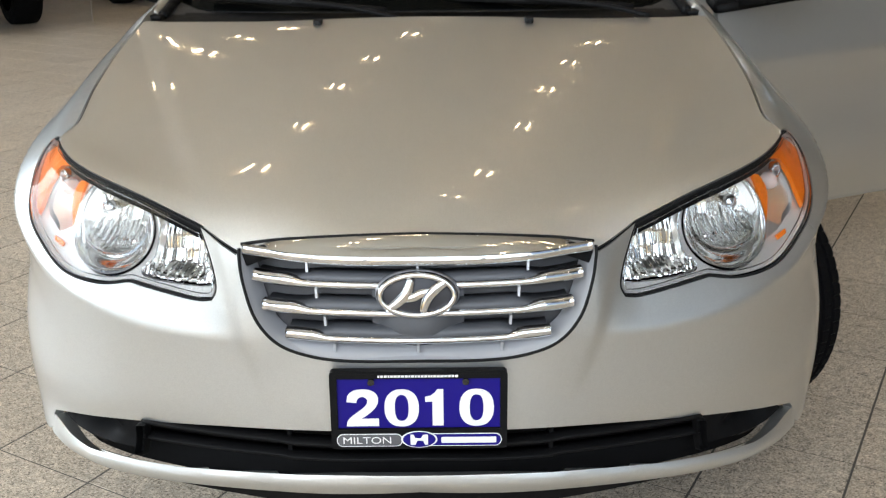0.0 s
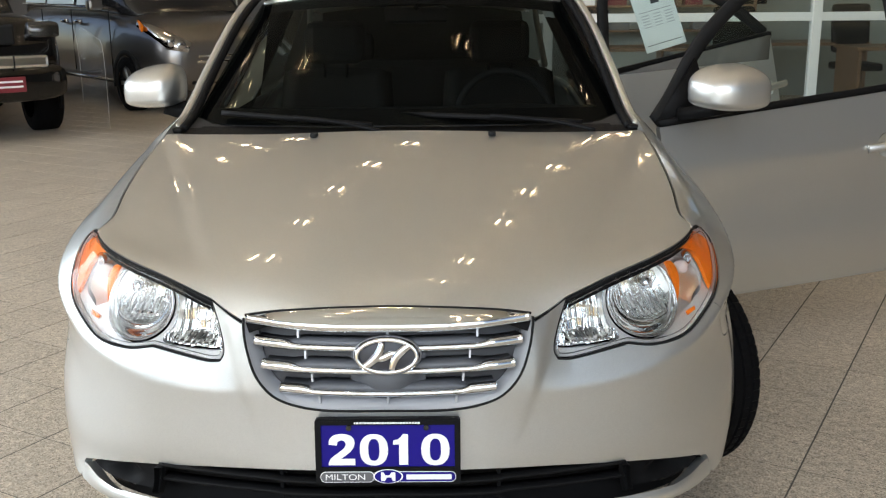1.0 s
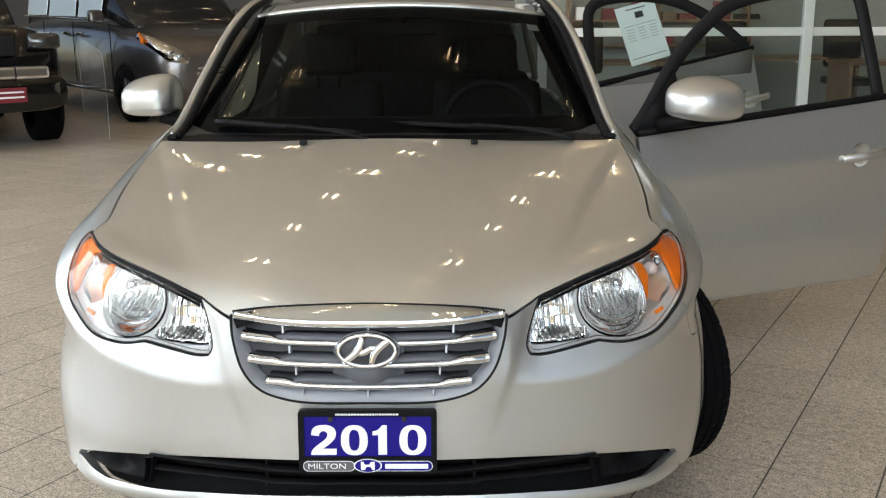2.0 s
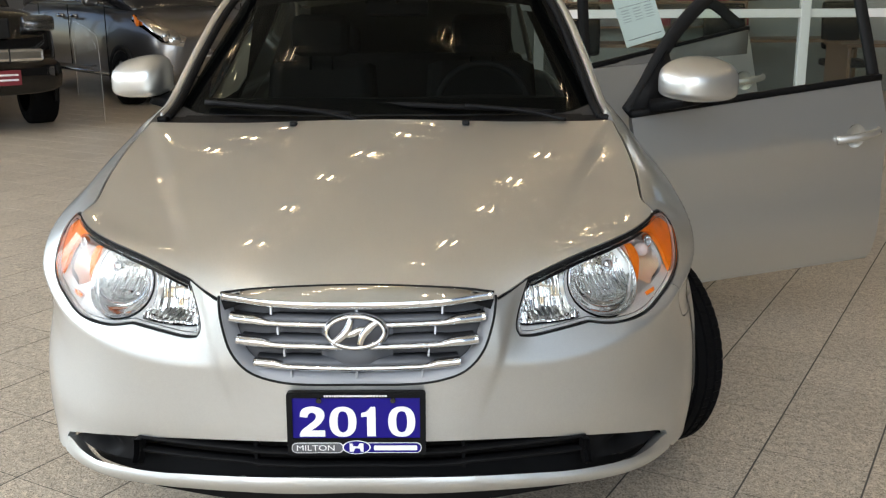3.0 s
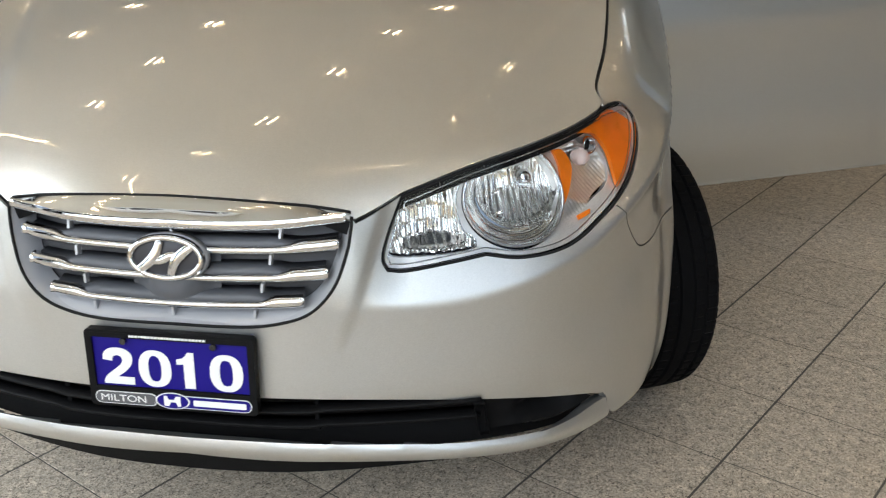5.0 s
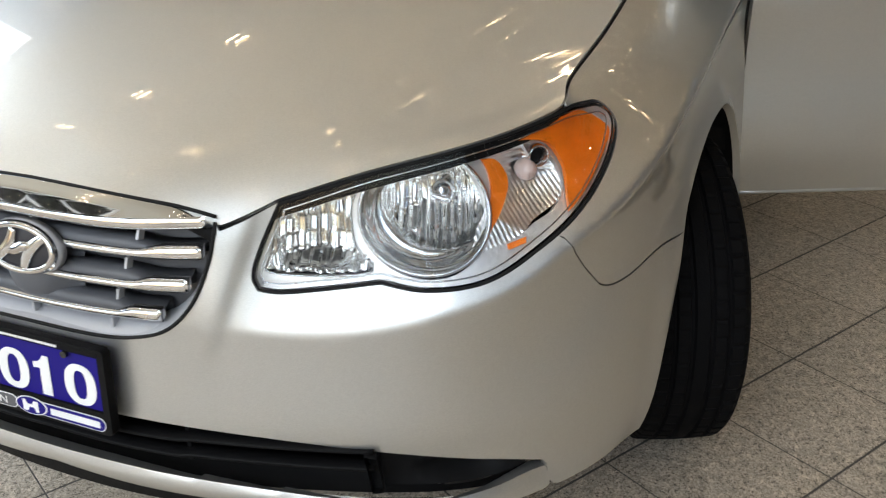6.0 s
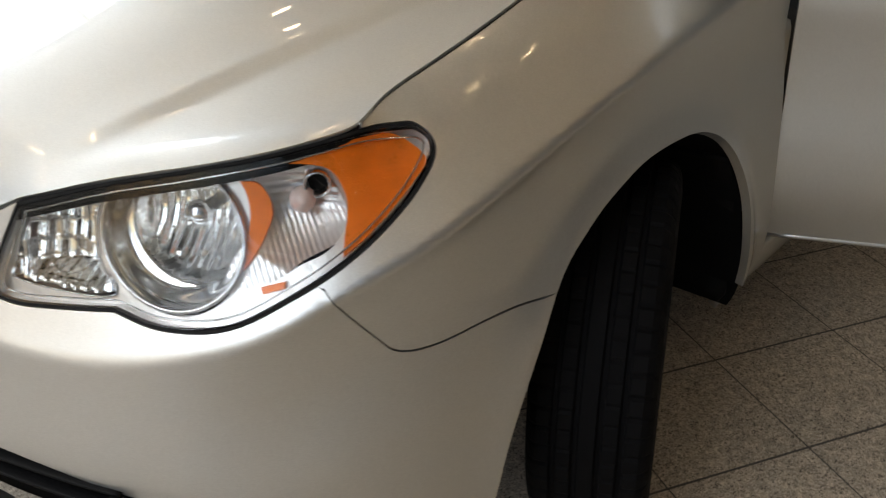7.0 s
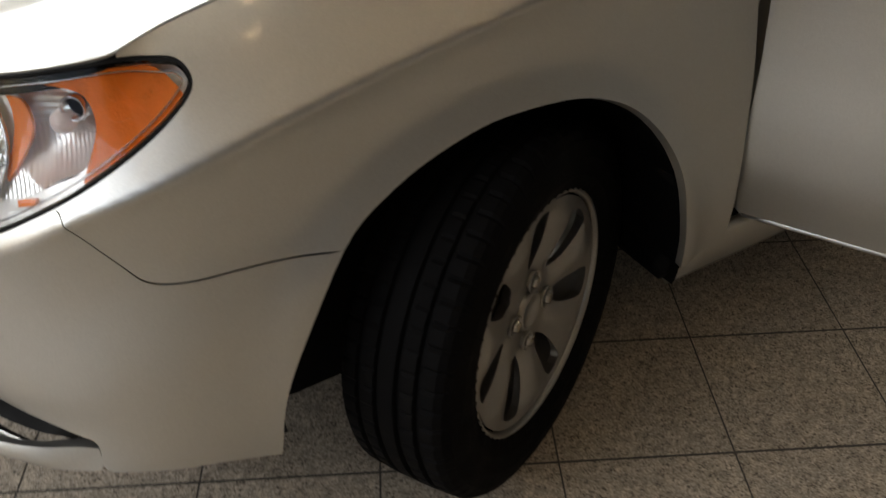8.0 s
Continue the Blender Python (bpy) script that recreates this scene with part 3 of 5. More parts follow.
# the bumper's outline, right half, from the grille's foot outwards and round to the lower edge
i0 = nearest(lamp_hole, (.428, .782))
ring = np.roll(lamp_hole, -i0, 0)
ring = ring[:nearest(ring, (.862, .724)) + 1]
i_arch = nearest(arch_line, (K_ARCH, .606))
BUMP_LOW = [(1.06, .266), (1.0, .278), (.90, .284), (.846, .288), (.838, .324)]
INTAKE_UP = [(.830, .334), (.76, .352), (.645, .374), (.541, .388), (.386, .405), (.2, .418), (0, .421)]
half = np.concatenate([
    [(0, .5625)], curve(GRILLE, 5), [(k, float(top_z(k)) - .0025) for k in (.342, .36, .38, .40)], ring, curve(FENDER_LINE, 5)[1:-1] + (-.0, -.0015), arch_line[:i_arch + 1][::-1],
    curve(BUMP_LOW + INTAKE_UP, 4, corners=(4, 5))])
keep = [0]
for i in range(1, len(half)):
    if np.hypot(*(half[i] - half[keep[-1]])) > 2e-3:
        keep.append(i)
half = half[keep]
right = half[1:-1]
bumper_loop = np.concatenate([half[:1], right, half[-1:], (right * (-1, 1))[::-1]])
bumper = part("front_bumper", panel([bumper_loop], both, .009, .02), paint, car, "silver painted bumper cover")

# lower lip under the intake, and the black dam below it
LIP_UP = [(0, .338), (.14, .337), (.27, .330), (.40, .321), (.51, .313), (.645, .311), (.741, .315), (.80, .322), (.836, .3215)]
LIP_LO = [(.838, .289), (.80, .283), (.72, .274), (.64, .270), (.5, .274), (.27, .287), (0, .296)]
lip_half = curve(LIP_UP + LIP_LO, 4, corners=(8,))
lip_loop = np.concatenate([lip_half, (lip_half[1:-1] * (-1, 1))[::-1]])


def lip_skin(k, z):
    """The lip stands proud, with a rounded ridge along its middle."""
    up, lo_ = np.interp(np.abs(k), [p[0] for p in LIP_UP], [p[1] for p in LIP_UP]), np.interp(np.abs(k), [p[0] for p in LIP_LO[::-1]], [p[1] for p in LIP_LO[::-1]])
    t = np.clip((z - lo_) / np.maximum(up - lo_, .004), 0, 1)
    bulge = .026 * np.sin(np.pi * np.clip(t * .64, 0, 1)) * np.clip((.83 - np.abs(k)) / .15, 0, 1)
    x, y, zz = both(k, z)
    _, _, nx, ny = plan_frame(np.abs(k))
    return x + nx * np.sign(k) * bulge, y + ny * bulge, zz


part("bumper_lip", panel([lip_loop], lip_skin, .010, .03), paint, car, "silver lower lip of the bumper")
dam = [(k, .30 - .02 * min(1, k / .6)) for k in np.linspace(0, .80, 24)]
dam_loop = np.concatenate([dam, [(k, .245 + .02 * (k / .8) ** 2) for k in np.linspace(.82, 0, 24)]])
dam_loop = np.concatenate([dam_loop, (dam_loop[1:-1] * (-1, 1))[::-1]])


def dam_skin(k, z):
    x, y, zz = both(k, .29 + 0 * z)
    _, _, nx, ny = plan_frame(np.abs(k))
    o = -.016 - (.29 - z) * .25
    return x + nx * np.sign(k) * o, y + ny * o, zz - .29 + z


part("air_dam", panel([dam_loop], dam_skin, .02, .01), plastic, car, "black plastic air dam")

# intake between lip and bumper: dark throat, slats, side pods
part("intake_throat", panel([np.concatenate([[(k, .44 - .04 * k) for k in np.linspace(-.84, .84, 40)], [(k, .29) for k in np.linspace(.84, -.84, 40)]])[::-1]], raised(both, -.075), .03, 0), plastic, car, "black throat of the lower intake")
for lift, run in ((.392, .56), (.362, .56)):
    ks = np.linspace(-run, run, 90)
    path = [tuple(np.stack(raised(both, -.012)(np.array([k]), np.array([lift - .02 * abs(k) / run * (.5 if lift > .37 else .7) + .004 * float(smooth(.24, .27, abs(k)))])), -1)[0]) for k in ks]
    part("intake_slat", mesh("intake_slat", *sweep(path, [(-.016, -.003), (.018, -.0035), (.020, 0), (.018, .0035), (-.016, .003)])), plastic, car)
for sx in (-1, 1):
    for k in (.255,):
        p = np.stack(raised(both, -.028)(np.array([sx * k]), np.array([.37])), -1)[0]
        part("intake_rib", block(.009, .03, .075, Matrix.Translation(p), .002), plastic, car)
    pod = [(.565, .384), (.645, .371), (.74, .352), (.795, .337), (.808, .329), (.77, .320), (.72, .3155), (.645, .314), (.575, .315)]
    pod = curve(pod, 4, True, (0, 4, 8))

    def pod_skin(k, z):
        dent = -.012 - .035 * smooth(.05, .0, np.hypot((k - .70) * .55, (z - .343) * 1.6)) + .004 * smooth(.60, .57, k)
        x, y, zz = wrap(k, z)
        _, _, nx, ny = plan_frame(k)
        return x + nx * dent, y + ny * dent, zz
    bm = panel([pod], pod_skin, .008, .012)
    part("intake_pod", bm if sx > 0 else mirror_bm(bm), plastic, car, "black side pod of the intake")
    bm = panel([np.array([(.545, .388), (.566, .384), (.574, .315), (.556, .313)])], raised(wrap, -.004), .01, .02, True)
    part("intake_post", bm if sx > 0 else mirror_bm(bm), plastic, car)

# ---- hood ----
ks = np.linspace(-1.0, 1.0, 161)
K_REAR = float(np.interp(1.085, seam(_k)[1], _k))


def seam_xy(k, inset=.003):
    a = abs(k)
    x, y, nx, ny = plan_frame(a)
    o = float(seam_off(a)) - inset
    return math.copysign(float(x + nx * o), k), float(y + ny * o)


lead = [seam_xy(k) for k in np.linspace(-K_REAR, K_REAR, 240)]
rear = [(x, 1.045 + .045 * (x / .75) ** 2) for x in np.linspace(lead[-1][0] - .01, -lead[-1][0] + .01, 40)]
hood_loop = np.array(lead + rear)


def hood_skin(x, y):
    x, y = np.asarray(x, float), np.asarray(y, float)
    return x, y, hood_z(x, y)


hood = part("hood", panel([hood_loop], hood_skin, .010, .012), paint, car, "silver hood with two low ridges")
# black filler just under the hood's edge, standing in for the gap's shade
gap_v = []
for k in np.linspace(-K_REAR, K_REAR, 200):
    side = abs(k) > .97
    for inset, drop in ((.030, .030), (.0045, .0045), (-.0016 if side else .0015, .0045), (-.006 if side else .003, .030)):
        gx, gy = seam_xy(k, inset)
        gap_v.append((gx, gy, float(hood_z(*seam_xy(k))) - drop))
part("hood_gap", mesh("hood_gap", gap_v, [(i * 4 + j, i * 4 + j + 1, i * 4 + j + 5, i * 4 + j + 4) for i in range(199) for j in range(3)]), plastic, car, "black filler strip for the shade in the shut line")
for sx in (-.27, .27):
    m = Matrix.Translation((sx, 1.008, float(hood_z(sx, 1.008)) + .006))
    bm = block(.022, .034, .014, m, .004)
    box(bm, .014, .006, .010, Matrix.Translation((sx, .99, float(hood_z(sx, .99)) + .010)), .002)
    part("washer_nozzle", bm, gasket, hood, "black washer nozzle")

# ---- fenders ----
def fender_loop():
    top_line = [(k, float(np.interp(k, _k, _sz)) - .0015) for k in np.linspace(.962, K_DOOR, 46)]
    rr = np.roll(lamp_hole, -nearest(lamp_hole, (.862, .724)), 0)
    lamp_back = rr[:nearest(rr, (.955, .875)) + 1]
    door = [(K_DOOR, .9), (K_DOOR + .006, .62), (K_DOOR, .45), (K_DOOR - .012, .315)]
    arch_back = arch_line[i_arch:][::-1]
    low = curve(FENDER_LINE, 5)[::-1] + (0, .0015)
    lp = np.concatenate([lamp_back, top_line, door, arch_back, low[1:-1]])
    good = [0]
    for i in range(1, len(lp)):
        if np.hypot(*(lp[i] - lp[good[-1]])) > 2e-3:
            good.append(i)
    return lp[good]


FENDER = fender_loop()
for sx in (1, -1):
    bm = panel([FENDER], wrap, .009, .016)
    part("fender", bm if sx > 0 else mirror_bm(bm), paint, car, "silver front fender")
    # black liner inside the wheel arch
    al = [(y, z) for y, z in ARCH_Y]
    arc = curve([(.50, .25)] + al[1:] + [(1.285, .25)], 3)
    arc = (arc - (.89, .40)) * (1.02, 1.02) + (.89, .40)
    vs = [(xx, p[0], p[1]) for p in arc for xx in (float(wrap(k_of_y(p[0]), p[1])[0]) - .010, .62, .40)]
    fs = [(i * 3 + j, i * 3 + j + 1, i * 3 + j + 4, i * 3 + j + 3) for i in range(len(arc) - 1) for j in range(2)]
    me = mesh("wheel_liner", [(sx * a, b, c) for a, b, c in vs], fs)
    part("wheel_liner", me, plastic, car, "black plastic wheel arch liner")
    shield_ = heights(4, 6, lambda u, v: (sx * (.835 - .45 * u), .512 + .02 * v - .02 * u, .44 - (.19 + .12 * u) * v))
    part("front_shield", solid(mesh("front_shield", *shield_), .006), plastic, car, "black plastic shield ahead of the wheel")
    wallv = [(sx * .60, y, z) for y, z in ((.62, .09), (.40, .75), (1.4, .09), (1.4, .75))]
    part("inner_wing", mesh("inner_wing", wallv, [(0, 1, 3, 2)]), plastic, car)
    # mud flap stub behind the wheel and the sill
    back_arch = sorted((z, y) for y, z in ARCH_Y if y > .9)

    def flap(u, v):
        z = .60 - .335 * v
        return (sx * (.885 - .30 * u - .030 * float(smooth(.285, .235, z)) * (1 - u)), float(np.interp(z, [q[0] for q in back_arch], [q[1] for q in back_arch])) + .010 - .022 * float(smooth(.32, .235, z)), z + .02 * u * v)
    part("mud_guard", solid(mesh("mud_guard", *heights(6, 20, flap)), .012), plastic, car, "black mud guard behind the wheel")
    sill = heights(40, 8, lambda u, v: (sx * (.872 - .035 * v ** 2 + .0), 1.31 + 2.33 * u, .335 - .125 * v + .02 * (1 - u) * v))
    part("sill", solid(mesh("sill", *sill), .02), paint, car, "silver sill under the doors")

# ---- grille ----
shell_half = np.concatenate([[(0, .566)], curve(GRILLE, 5) * (.985, 1) + (0, .003), [(.30, .768), (.2, .780), (.1, .788), (0, .790)]])
shell_loop = np.concatenate([shell_half, (shell_half[1:-1] * (-1, 1))[::-1]])
grille = part("grille_shell", panel([shell_loop], raised(both, -.055), .02, 0), material("grille_back", (.045, .046, .05), .5, vary=.1, scale=200), car, "chrome and grey front grille")


def grille_side(z):
    """Half width of the grille's opening at height z, as an arc length."""
    g = np.array([(0, .563)] + GRILLE)
    return float(np.interp(z, g[:, 1], g[:, 0]))


def on_front(k, z, h=0.0):
    return Vector(np.stack(raised(both, h)(np.array([k]), np.array([z])), -1)[0])


# silver-grey funnel between the opening's edge and the recessed bars
loop_o = curve([(0, .5635)] + GRILLE, 6)
rim_v, rim_f = [], []
full = [(-k, z) for k, z in loop_o[::-1]] + [(k, z) for k, z in loop_o[1:]]
for k, z in full:
    cx, cz = k * .955, .70 + (z - .70) * .90
    for f_, h in ((0, .001), (.15, -.004), (.55, -.018), (1, -.05)):
        rim_v.append(on_front(k + (cx - k) * f_, z + (cz - z) * f_, h))
rim_f = [(i * 4 + j, i * 4 + j + 1, i * 4 + j + 5, i * 4 + j + 4) for i in range(len(full) - 1) for j in range(3)]
silver_trim = material("silver_trim", (.46, .47, .49), .40, metal=.35)
part("grille_surround", mesh("grille_surround", rim_v, rim_f), silver_trim, grille, "satin silver surround")
edge_line = [on_front(k, z, .002) for k, z in full]
part("grille_edge", mesh("grille_edge", *tube(edge_line, .003, 8)), gasket, grille)

# broad chrome blade along the top: sloped face above, bright edge below
top_v = []
NB = 64
for i in range(NB + 1):
    u = -1 + 2 * i / NB
    k = .326 * u
    zt = .7865 - .0255 * abs(u) ** 2.4 - .007 * float(smooth(.82, 1.0, abs(u)))
    zb = .738 + .012 * abs(u) ** 2.5
    for z, h in ((zt, .0), (zt - .002, .004), (zb + (zt - zb) * .55, .010), (zb + .012, .013), (zb + .008, .015), (zb, .013), (zb - .004, .008), (zb - .002, -.03), (zt - .006, -.03)):
        top_v.append(on_front(k, z, h))
m9 = 9
top_f = [(i * m9 + j, i * m9 + (j + 1) % m9, (i + 1) * m9 + (j + 1) % m9, (i + 1) * m9 + j) for i in range(NB) for j in range(m9)]
top_f += [tuple(range(m9)), tuple(NB * m9 + j for j in range(m9))[::-1]]
part("chrome_blade", mesh("chrome_blade", top_v, top_f), chrome, grille, "broad chrome blade")
gt = [on_front(-.336 + .672 * i / 60, .7875 - .0255 * abs(-1 + i / 30) ** 2.4, -.004) for i in range(61)]
part("grille_seal", mesh("grille_seal", *tube(gt, .003, 8)), gasket, grille)

# three bars: grey tray that dips to a bright chrome lip
BARS = (.693, .643, .591)
for zb in BARS:
    ke = grille_side(zb) * .96
    bv, n = [], 56
    for i in range(n + 1):
        u = -1 + 2 * i / n
        k = ke * u
        rise = .006 * abs(u) ** 2
        tray = .030 * (1 - float(smooth(.62, .82, abs(u)))) + .012
        thick = 1 + .55 * float(smooth(.66, .80, abs(u)))
        for dz, h in ((0, -.002), (.003, .002), (.009 * thick, .003), (.013 * thick, -.001), (.0155 * thick, -.010), (.004, -.012)):
            bv.append(on_front(k, zb + dz + rise, h - .010))
    bf = [(i * 6 + j, i * 6 + (j + 1) % 6, (i + 1) * 6 + (j + 1) % 6, (i + 1) * 6 + j) for i in range(n) for j in range(6)]
    bf += [tuple(range(6)), tuple(n * 6 + j for j in range(6))[::-1]]
    bar = part("chrome_bar", mesh("chrome_bar", bv, bf), chrome, grille, "chrome grille bar")
    tv = []
    for i in range(n + 1):
        u = -1 + 2 * i / n
        k = ke * u * .995
        rise = .006 * abs(u) ** 2
        step_ = float(smooth(.80, .60, abs(u)))
        hgt = .017 + .013 * (1 - step_)
        for dz, h in ((.013, -.012), (.015 + .012 * step_, -.020), (.016 + .020 * step_ + (1 - step_) * .014, -.048), (.006, -.050)):
            tv.append(on_front(k, zb + dz + rise, h))
    tf = [(i * 4 + j, i * 4 + (j + 1) % 4, (i + 1) * 4 + (j + 1) % 4, (i + 1) * 4 + j) for i in range(n) for j in range(4)]
    part("grey_tray", mesh("grey_tray", tv, tf), grey_plastic, bar, "grey tray behind the bar")
low_v = []
for i in range(61):
    u = -1 + 2 * i / 60
    k = .285 * u
    zb_ = .568 + .030 * abs(u) ** 3
    low_v += [on_front(k, zb_ - .006, -.004), on_front(k, zb_ + .008, -.020), on_front(k, zb_ + .016, -.048)]
part("grey_floor", mesh("grey_floor", low_v, [(i * 3 + j, i * 3 + j + 1, i * 3 + j + 4, i * 3 + j + 3) for i in range(60) for j in range(2)]), silver_trim, grille)
for row, (z0, z1) in enumerate(((.712, .739), (.662, .694), (.611, .643), (.565, .591))):
    for k in ((-.205, 0, .205), (-.185, .185), (-.168, .168), (-.152, 0, .152))[row]:
        a, b = on_front(k, max(z0, z1 - .017), -.014), on_front(k * 1.01, z1, -.014)
        vs, fs = sweep([a, b], [(-.0022, -.010), (.0022, -.010), (.0022, .004), (-.0022, .004)], up=(0, -1, 0))
        part("grille_fin", mesh("grille_fin", vs, fs, smooth=False), silver_trim, grille)
shield = heights(24, 16, lambda u, v: tuple(on_front((u - .5) * .17, .640 + (v - .5) * .135, -.040 + .034 * math.exp(-(((u - .5) / .36) ** 2 + ((v - .5) / .42) ** 2) ** 2))))
part("emblem_shield", mesh("emblem_shield", *shield), grey_plastic, grille, "grey shield behind the badge")

badge_dark = material("badge_face", (.035, .036, .042), .35, metal=.4)
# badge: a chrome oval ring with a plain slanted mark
EM = Vector((0, on_front(0, .687, .006)[1], .687))
badge_m = Matrix.Translation(EM) @ pose(0, 0, 0, 78)
ring_path = [badge_m @ Vector((.066 * math.cos(a), .036 * math.sin(a), .004)) for a in np.linspace(0, 2 * math.pi, 73)[:-1]]
badge = part("badge", mesh("badge", *sweep(ring_path, [(-.007, -.004), (-.003, .004), (.003, .004), (.007, -.004)], True, up=tuple((badge_m.to_3x3() @ Vector((0, 0, 1)))))), chrome, grille, "oval chrome badge")
dv = [badge_m @ Vector((.064 * r * math.cos(a), .034 * r * math.sin(a), .003 * (1 - r * r))) for r in (.02, .5, 1) for a in np.linspace(0, 2 * math.pi, 49)[:-1]]
part("badge_face", mesh("badge_face", dv, [(j * 48 + i, j * 48 + (i + 1) % 48, (j + 1) * 48 + (i + 1) % 48, (j + 1) * 48 + i) for j in range(2) for i in range(48)] + [tuple(range(48))[::-1]]), badge_dark, badge)
bv, bf = sweep([badge_m @ Vector((.070 * math.cos(a), .039 * math.sin(a), -.004)) for a in np.linspace(0, 2 * math.pi, 73)[:-1]], [(-.008, -.010), (-.006, .003), (.003, .003), (.006, -.012)], True, up=tuple((badge_m.to_3x3() @ Vector((0, 0, 1)))))
part("badge_collar", mesh("badge_collar", bv, bf), silver_trim, badge)
for pts, wid in ((((-.052, -.024), (-.034, -.012), (-.018, .006), (-.010, .030)), .0098), (((.052, .024), (.034, .012), (.018, -.006), (.010, -.030)), .0098), (((-.026, -.006), (-.008, -.004), (.008, .004), (.026, .006)), .0085)):
    pth = [badge_m @ Vector((a, b, .0065)) for a, b in curve(pts, 6)]
    n = len(pth)
    vs, fs = sweep(pth, [(-wid, -.004), (-wid * .72, .0018), (wid * .72, .0018), (wid, -.004)], up=tuple(badge_m.to_3x3() @ Vector((0, 0, 1))), scale=[.75 + .35 * math.sin(math.pi * i / (n - 1)) for i in range(n)])
    part("badge_stroke", mesh("badge_stroke", vs, fs), chrome, badge)

# ---- headlamps ----
RING = (.652, .757, .107)
TURN_LAMP = (.844, .787, .084, .066)
bezel_mat = material("lamp_bezel", (.80, .79, .77), .30, metal=.72, vary=.08, scale=140, bump=.35)
soft_reflector = material("fluted_reflector", (.86, .85, .83), .28, metal=1.0)
bulb_frost = material("frosted_bulb", (.78, .62, .56), .35, coat=.6)
amber_solid = material("amber_reflector", (.92, .205, .005), .30, metal=.15, bump=.5, scale=420, vary=.16)


def oval(ck, cz, rk, rz, n=44, a0=0.0, a1=2 * math.pi):
    return np.array([(ck + rk * math.cos(a), cz + rz * math.sin(a)) for a in np.linspace(a0, a1, n + 1)[:-1]])


def sunk(vec):
    """The front skin sunk along one fixed direction."""
    def g(k, z, d):
        x, y, zz = wrap(k, z)
        return x - vec[0] * d, y - vec[1] * d, zz - vec[2] * d
    return g


def lamp_unit(sx):
    def put(name, bm, mat, parent, label="", soft=True):
        if isinstance(bm, tuple):
            me = mesh(name, *bm, smooth=soft)
            bm = bmesh.new()
            bm.from_mesh(me)
        return part(name, bm if sx > 0 else mirror_bm(bm), mat, parent, label)
    body = put("headlamp_gasket", panel([under_top(shifted(lamp_line, .0022)), shifted(lamp_line, -.0014)], raised(wrap, -.002), .010, .03), gasket, car, "clear headlamp with amber corner and chrome reflectors")
    put("lens", panel([shifted(lamp_line, -.0022)], raised(wrap, .001), .014, .012), lens, body, "clear lens").visible_shadow = False
    rl = shifted(lamp_line, -.011)
    rim = [Vector(p) for p in np.stack(raised(wrap, -.006)(rl[:, 0], rl[:, 1]), -1)]
    put("lens_rim", tube(rim, .0013, 6, True), satin, body)
    ck, cz, cr = RING
    tk, tz, trk, trz = TURN_LAMP
    main_dir, turn_dir = Vector((.30, -.95, .06)).normalized(), Vector((.72, -.69, .08)).normalized()
    inner_poly = curve([(.426, .760), (.410, .70), (.410, .675), (.50, .672), (.566, .681), (.540, .715), (.534, .765), (.545, .793), (.49, .781)], 5, True, (0, 7))
    # bezel with the openings for the three reflectors
    def clipped(line, d):
        line[:, 1] = np.minimum(line[:, 1], np.interp(line[:, 0], (.428, .56, .70, .846), (.764, .799, .827, .844)) - d)
        return line
    circle = clipped(oval(ck, cz, cr, cr * .815), .001)
    turn = curve([(.783, .836), (.848, .843), (.893, .832), (.911, .809), (.906, .782), (.876, .757), (.837, .741), (.807, .726), (.771, .716), (.752, .712), (.759, .737), (.773, .757), (.779, .79), (.773, .818)], 4, True)
    put("bezel", panel([shifted(lamp_line, -.004), circle[::-1], turn[::-1], inner_poly[::-1]], raised(wrap, -.022), .012, .02), bezel_mat, body, "bright bezel round the reflectors")
    a3, b3 = (np.stack(raised(wrap, h)(*shifted(lamp_line, -.004).T), -1) for h in (-.004, -.023))
    n = len(lamp_line)
    put("lamp_wall", ([*map(tuple, a3), *map(tuple, b3)], [(i, (i + 1) % n, n + (i + 1) % n, n + i) for i in range(n)]), bezel_mat, body)
    # main reflector: smooth collar, then a faceted bowl with its bulb shield
    bk, bz = ck + .012, cz + .009

    def facets(k, z, wide, tall):
        col, row = np.floor(k / wide), np.floor(z / tall)
        h = np.sin(col * 12.9898 + row * 78.233) * 43758.5453
        h = h - np.floor(h)
        u, v = k / wide - col, z / tall - row
        return .0055 * (u - .5) * (h - .5) * 2 + .009 * (v - .5) * (np.mod(h * 7.3, 1) - .35) + .0022 * np.cos(2 * np.pi * u)

    def main_skin(k, z):
        q = np.hypot((k - ck) / cr, (z - cz) / (cr * .815))
        p = np.hypot((k - bk) / (cr * .82), (z - bz) / (cr * .66))
        inner = smooth(1.0, .93, p)
        d = .016 + .022 * smooth(1.0, .75, q) + inner * (.016 + .045 * np.clip(1 - p * p, 0, 1) + facets(k, z, .0135, .034))
        return sunk(main_dir)(k, z, d)
    main = put("main_reflector", panel([clipped(oval(ck, cz, cr, cr * .815, 64), 0)], main_skin, .0030, 0), reflector, body, "faceted chrome bowl")
    g = sunk(main_dir)
    ring3 = [Vector(tuple(float(c) for c in g(k, z, .014))) for k, z in clipped(oval(ck, cz, cr * .985, cr * .80, 64), .004)]
    put("bowl_ring", tube(ring3, .0034, 8, True), satin, main, "bright ring")
    base = Vector(tuple(float(c) for c in g(bk + .013, bz + .014, .085)))
    m = Matrix.Translation(base) @ main_dir.to_track_quat("X", "Z").to_matrix().to_4x4()
    vs, fs = lathe([(0, 0), (0, .009), (.040, .009), (.046, .017), (.054, .018), (.062, .012), (.065, 0)], 20)
    put("bulb_shield", ([m @ Vector(v) for v in vs], fs), satin, main, "round bulb shield")
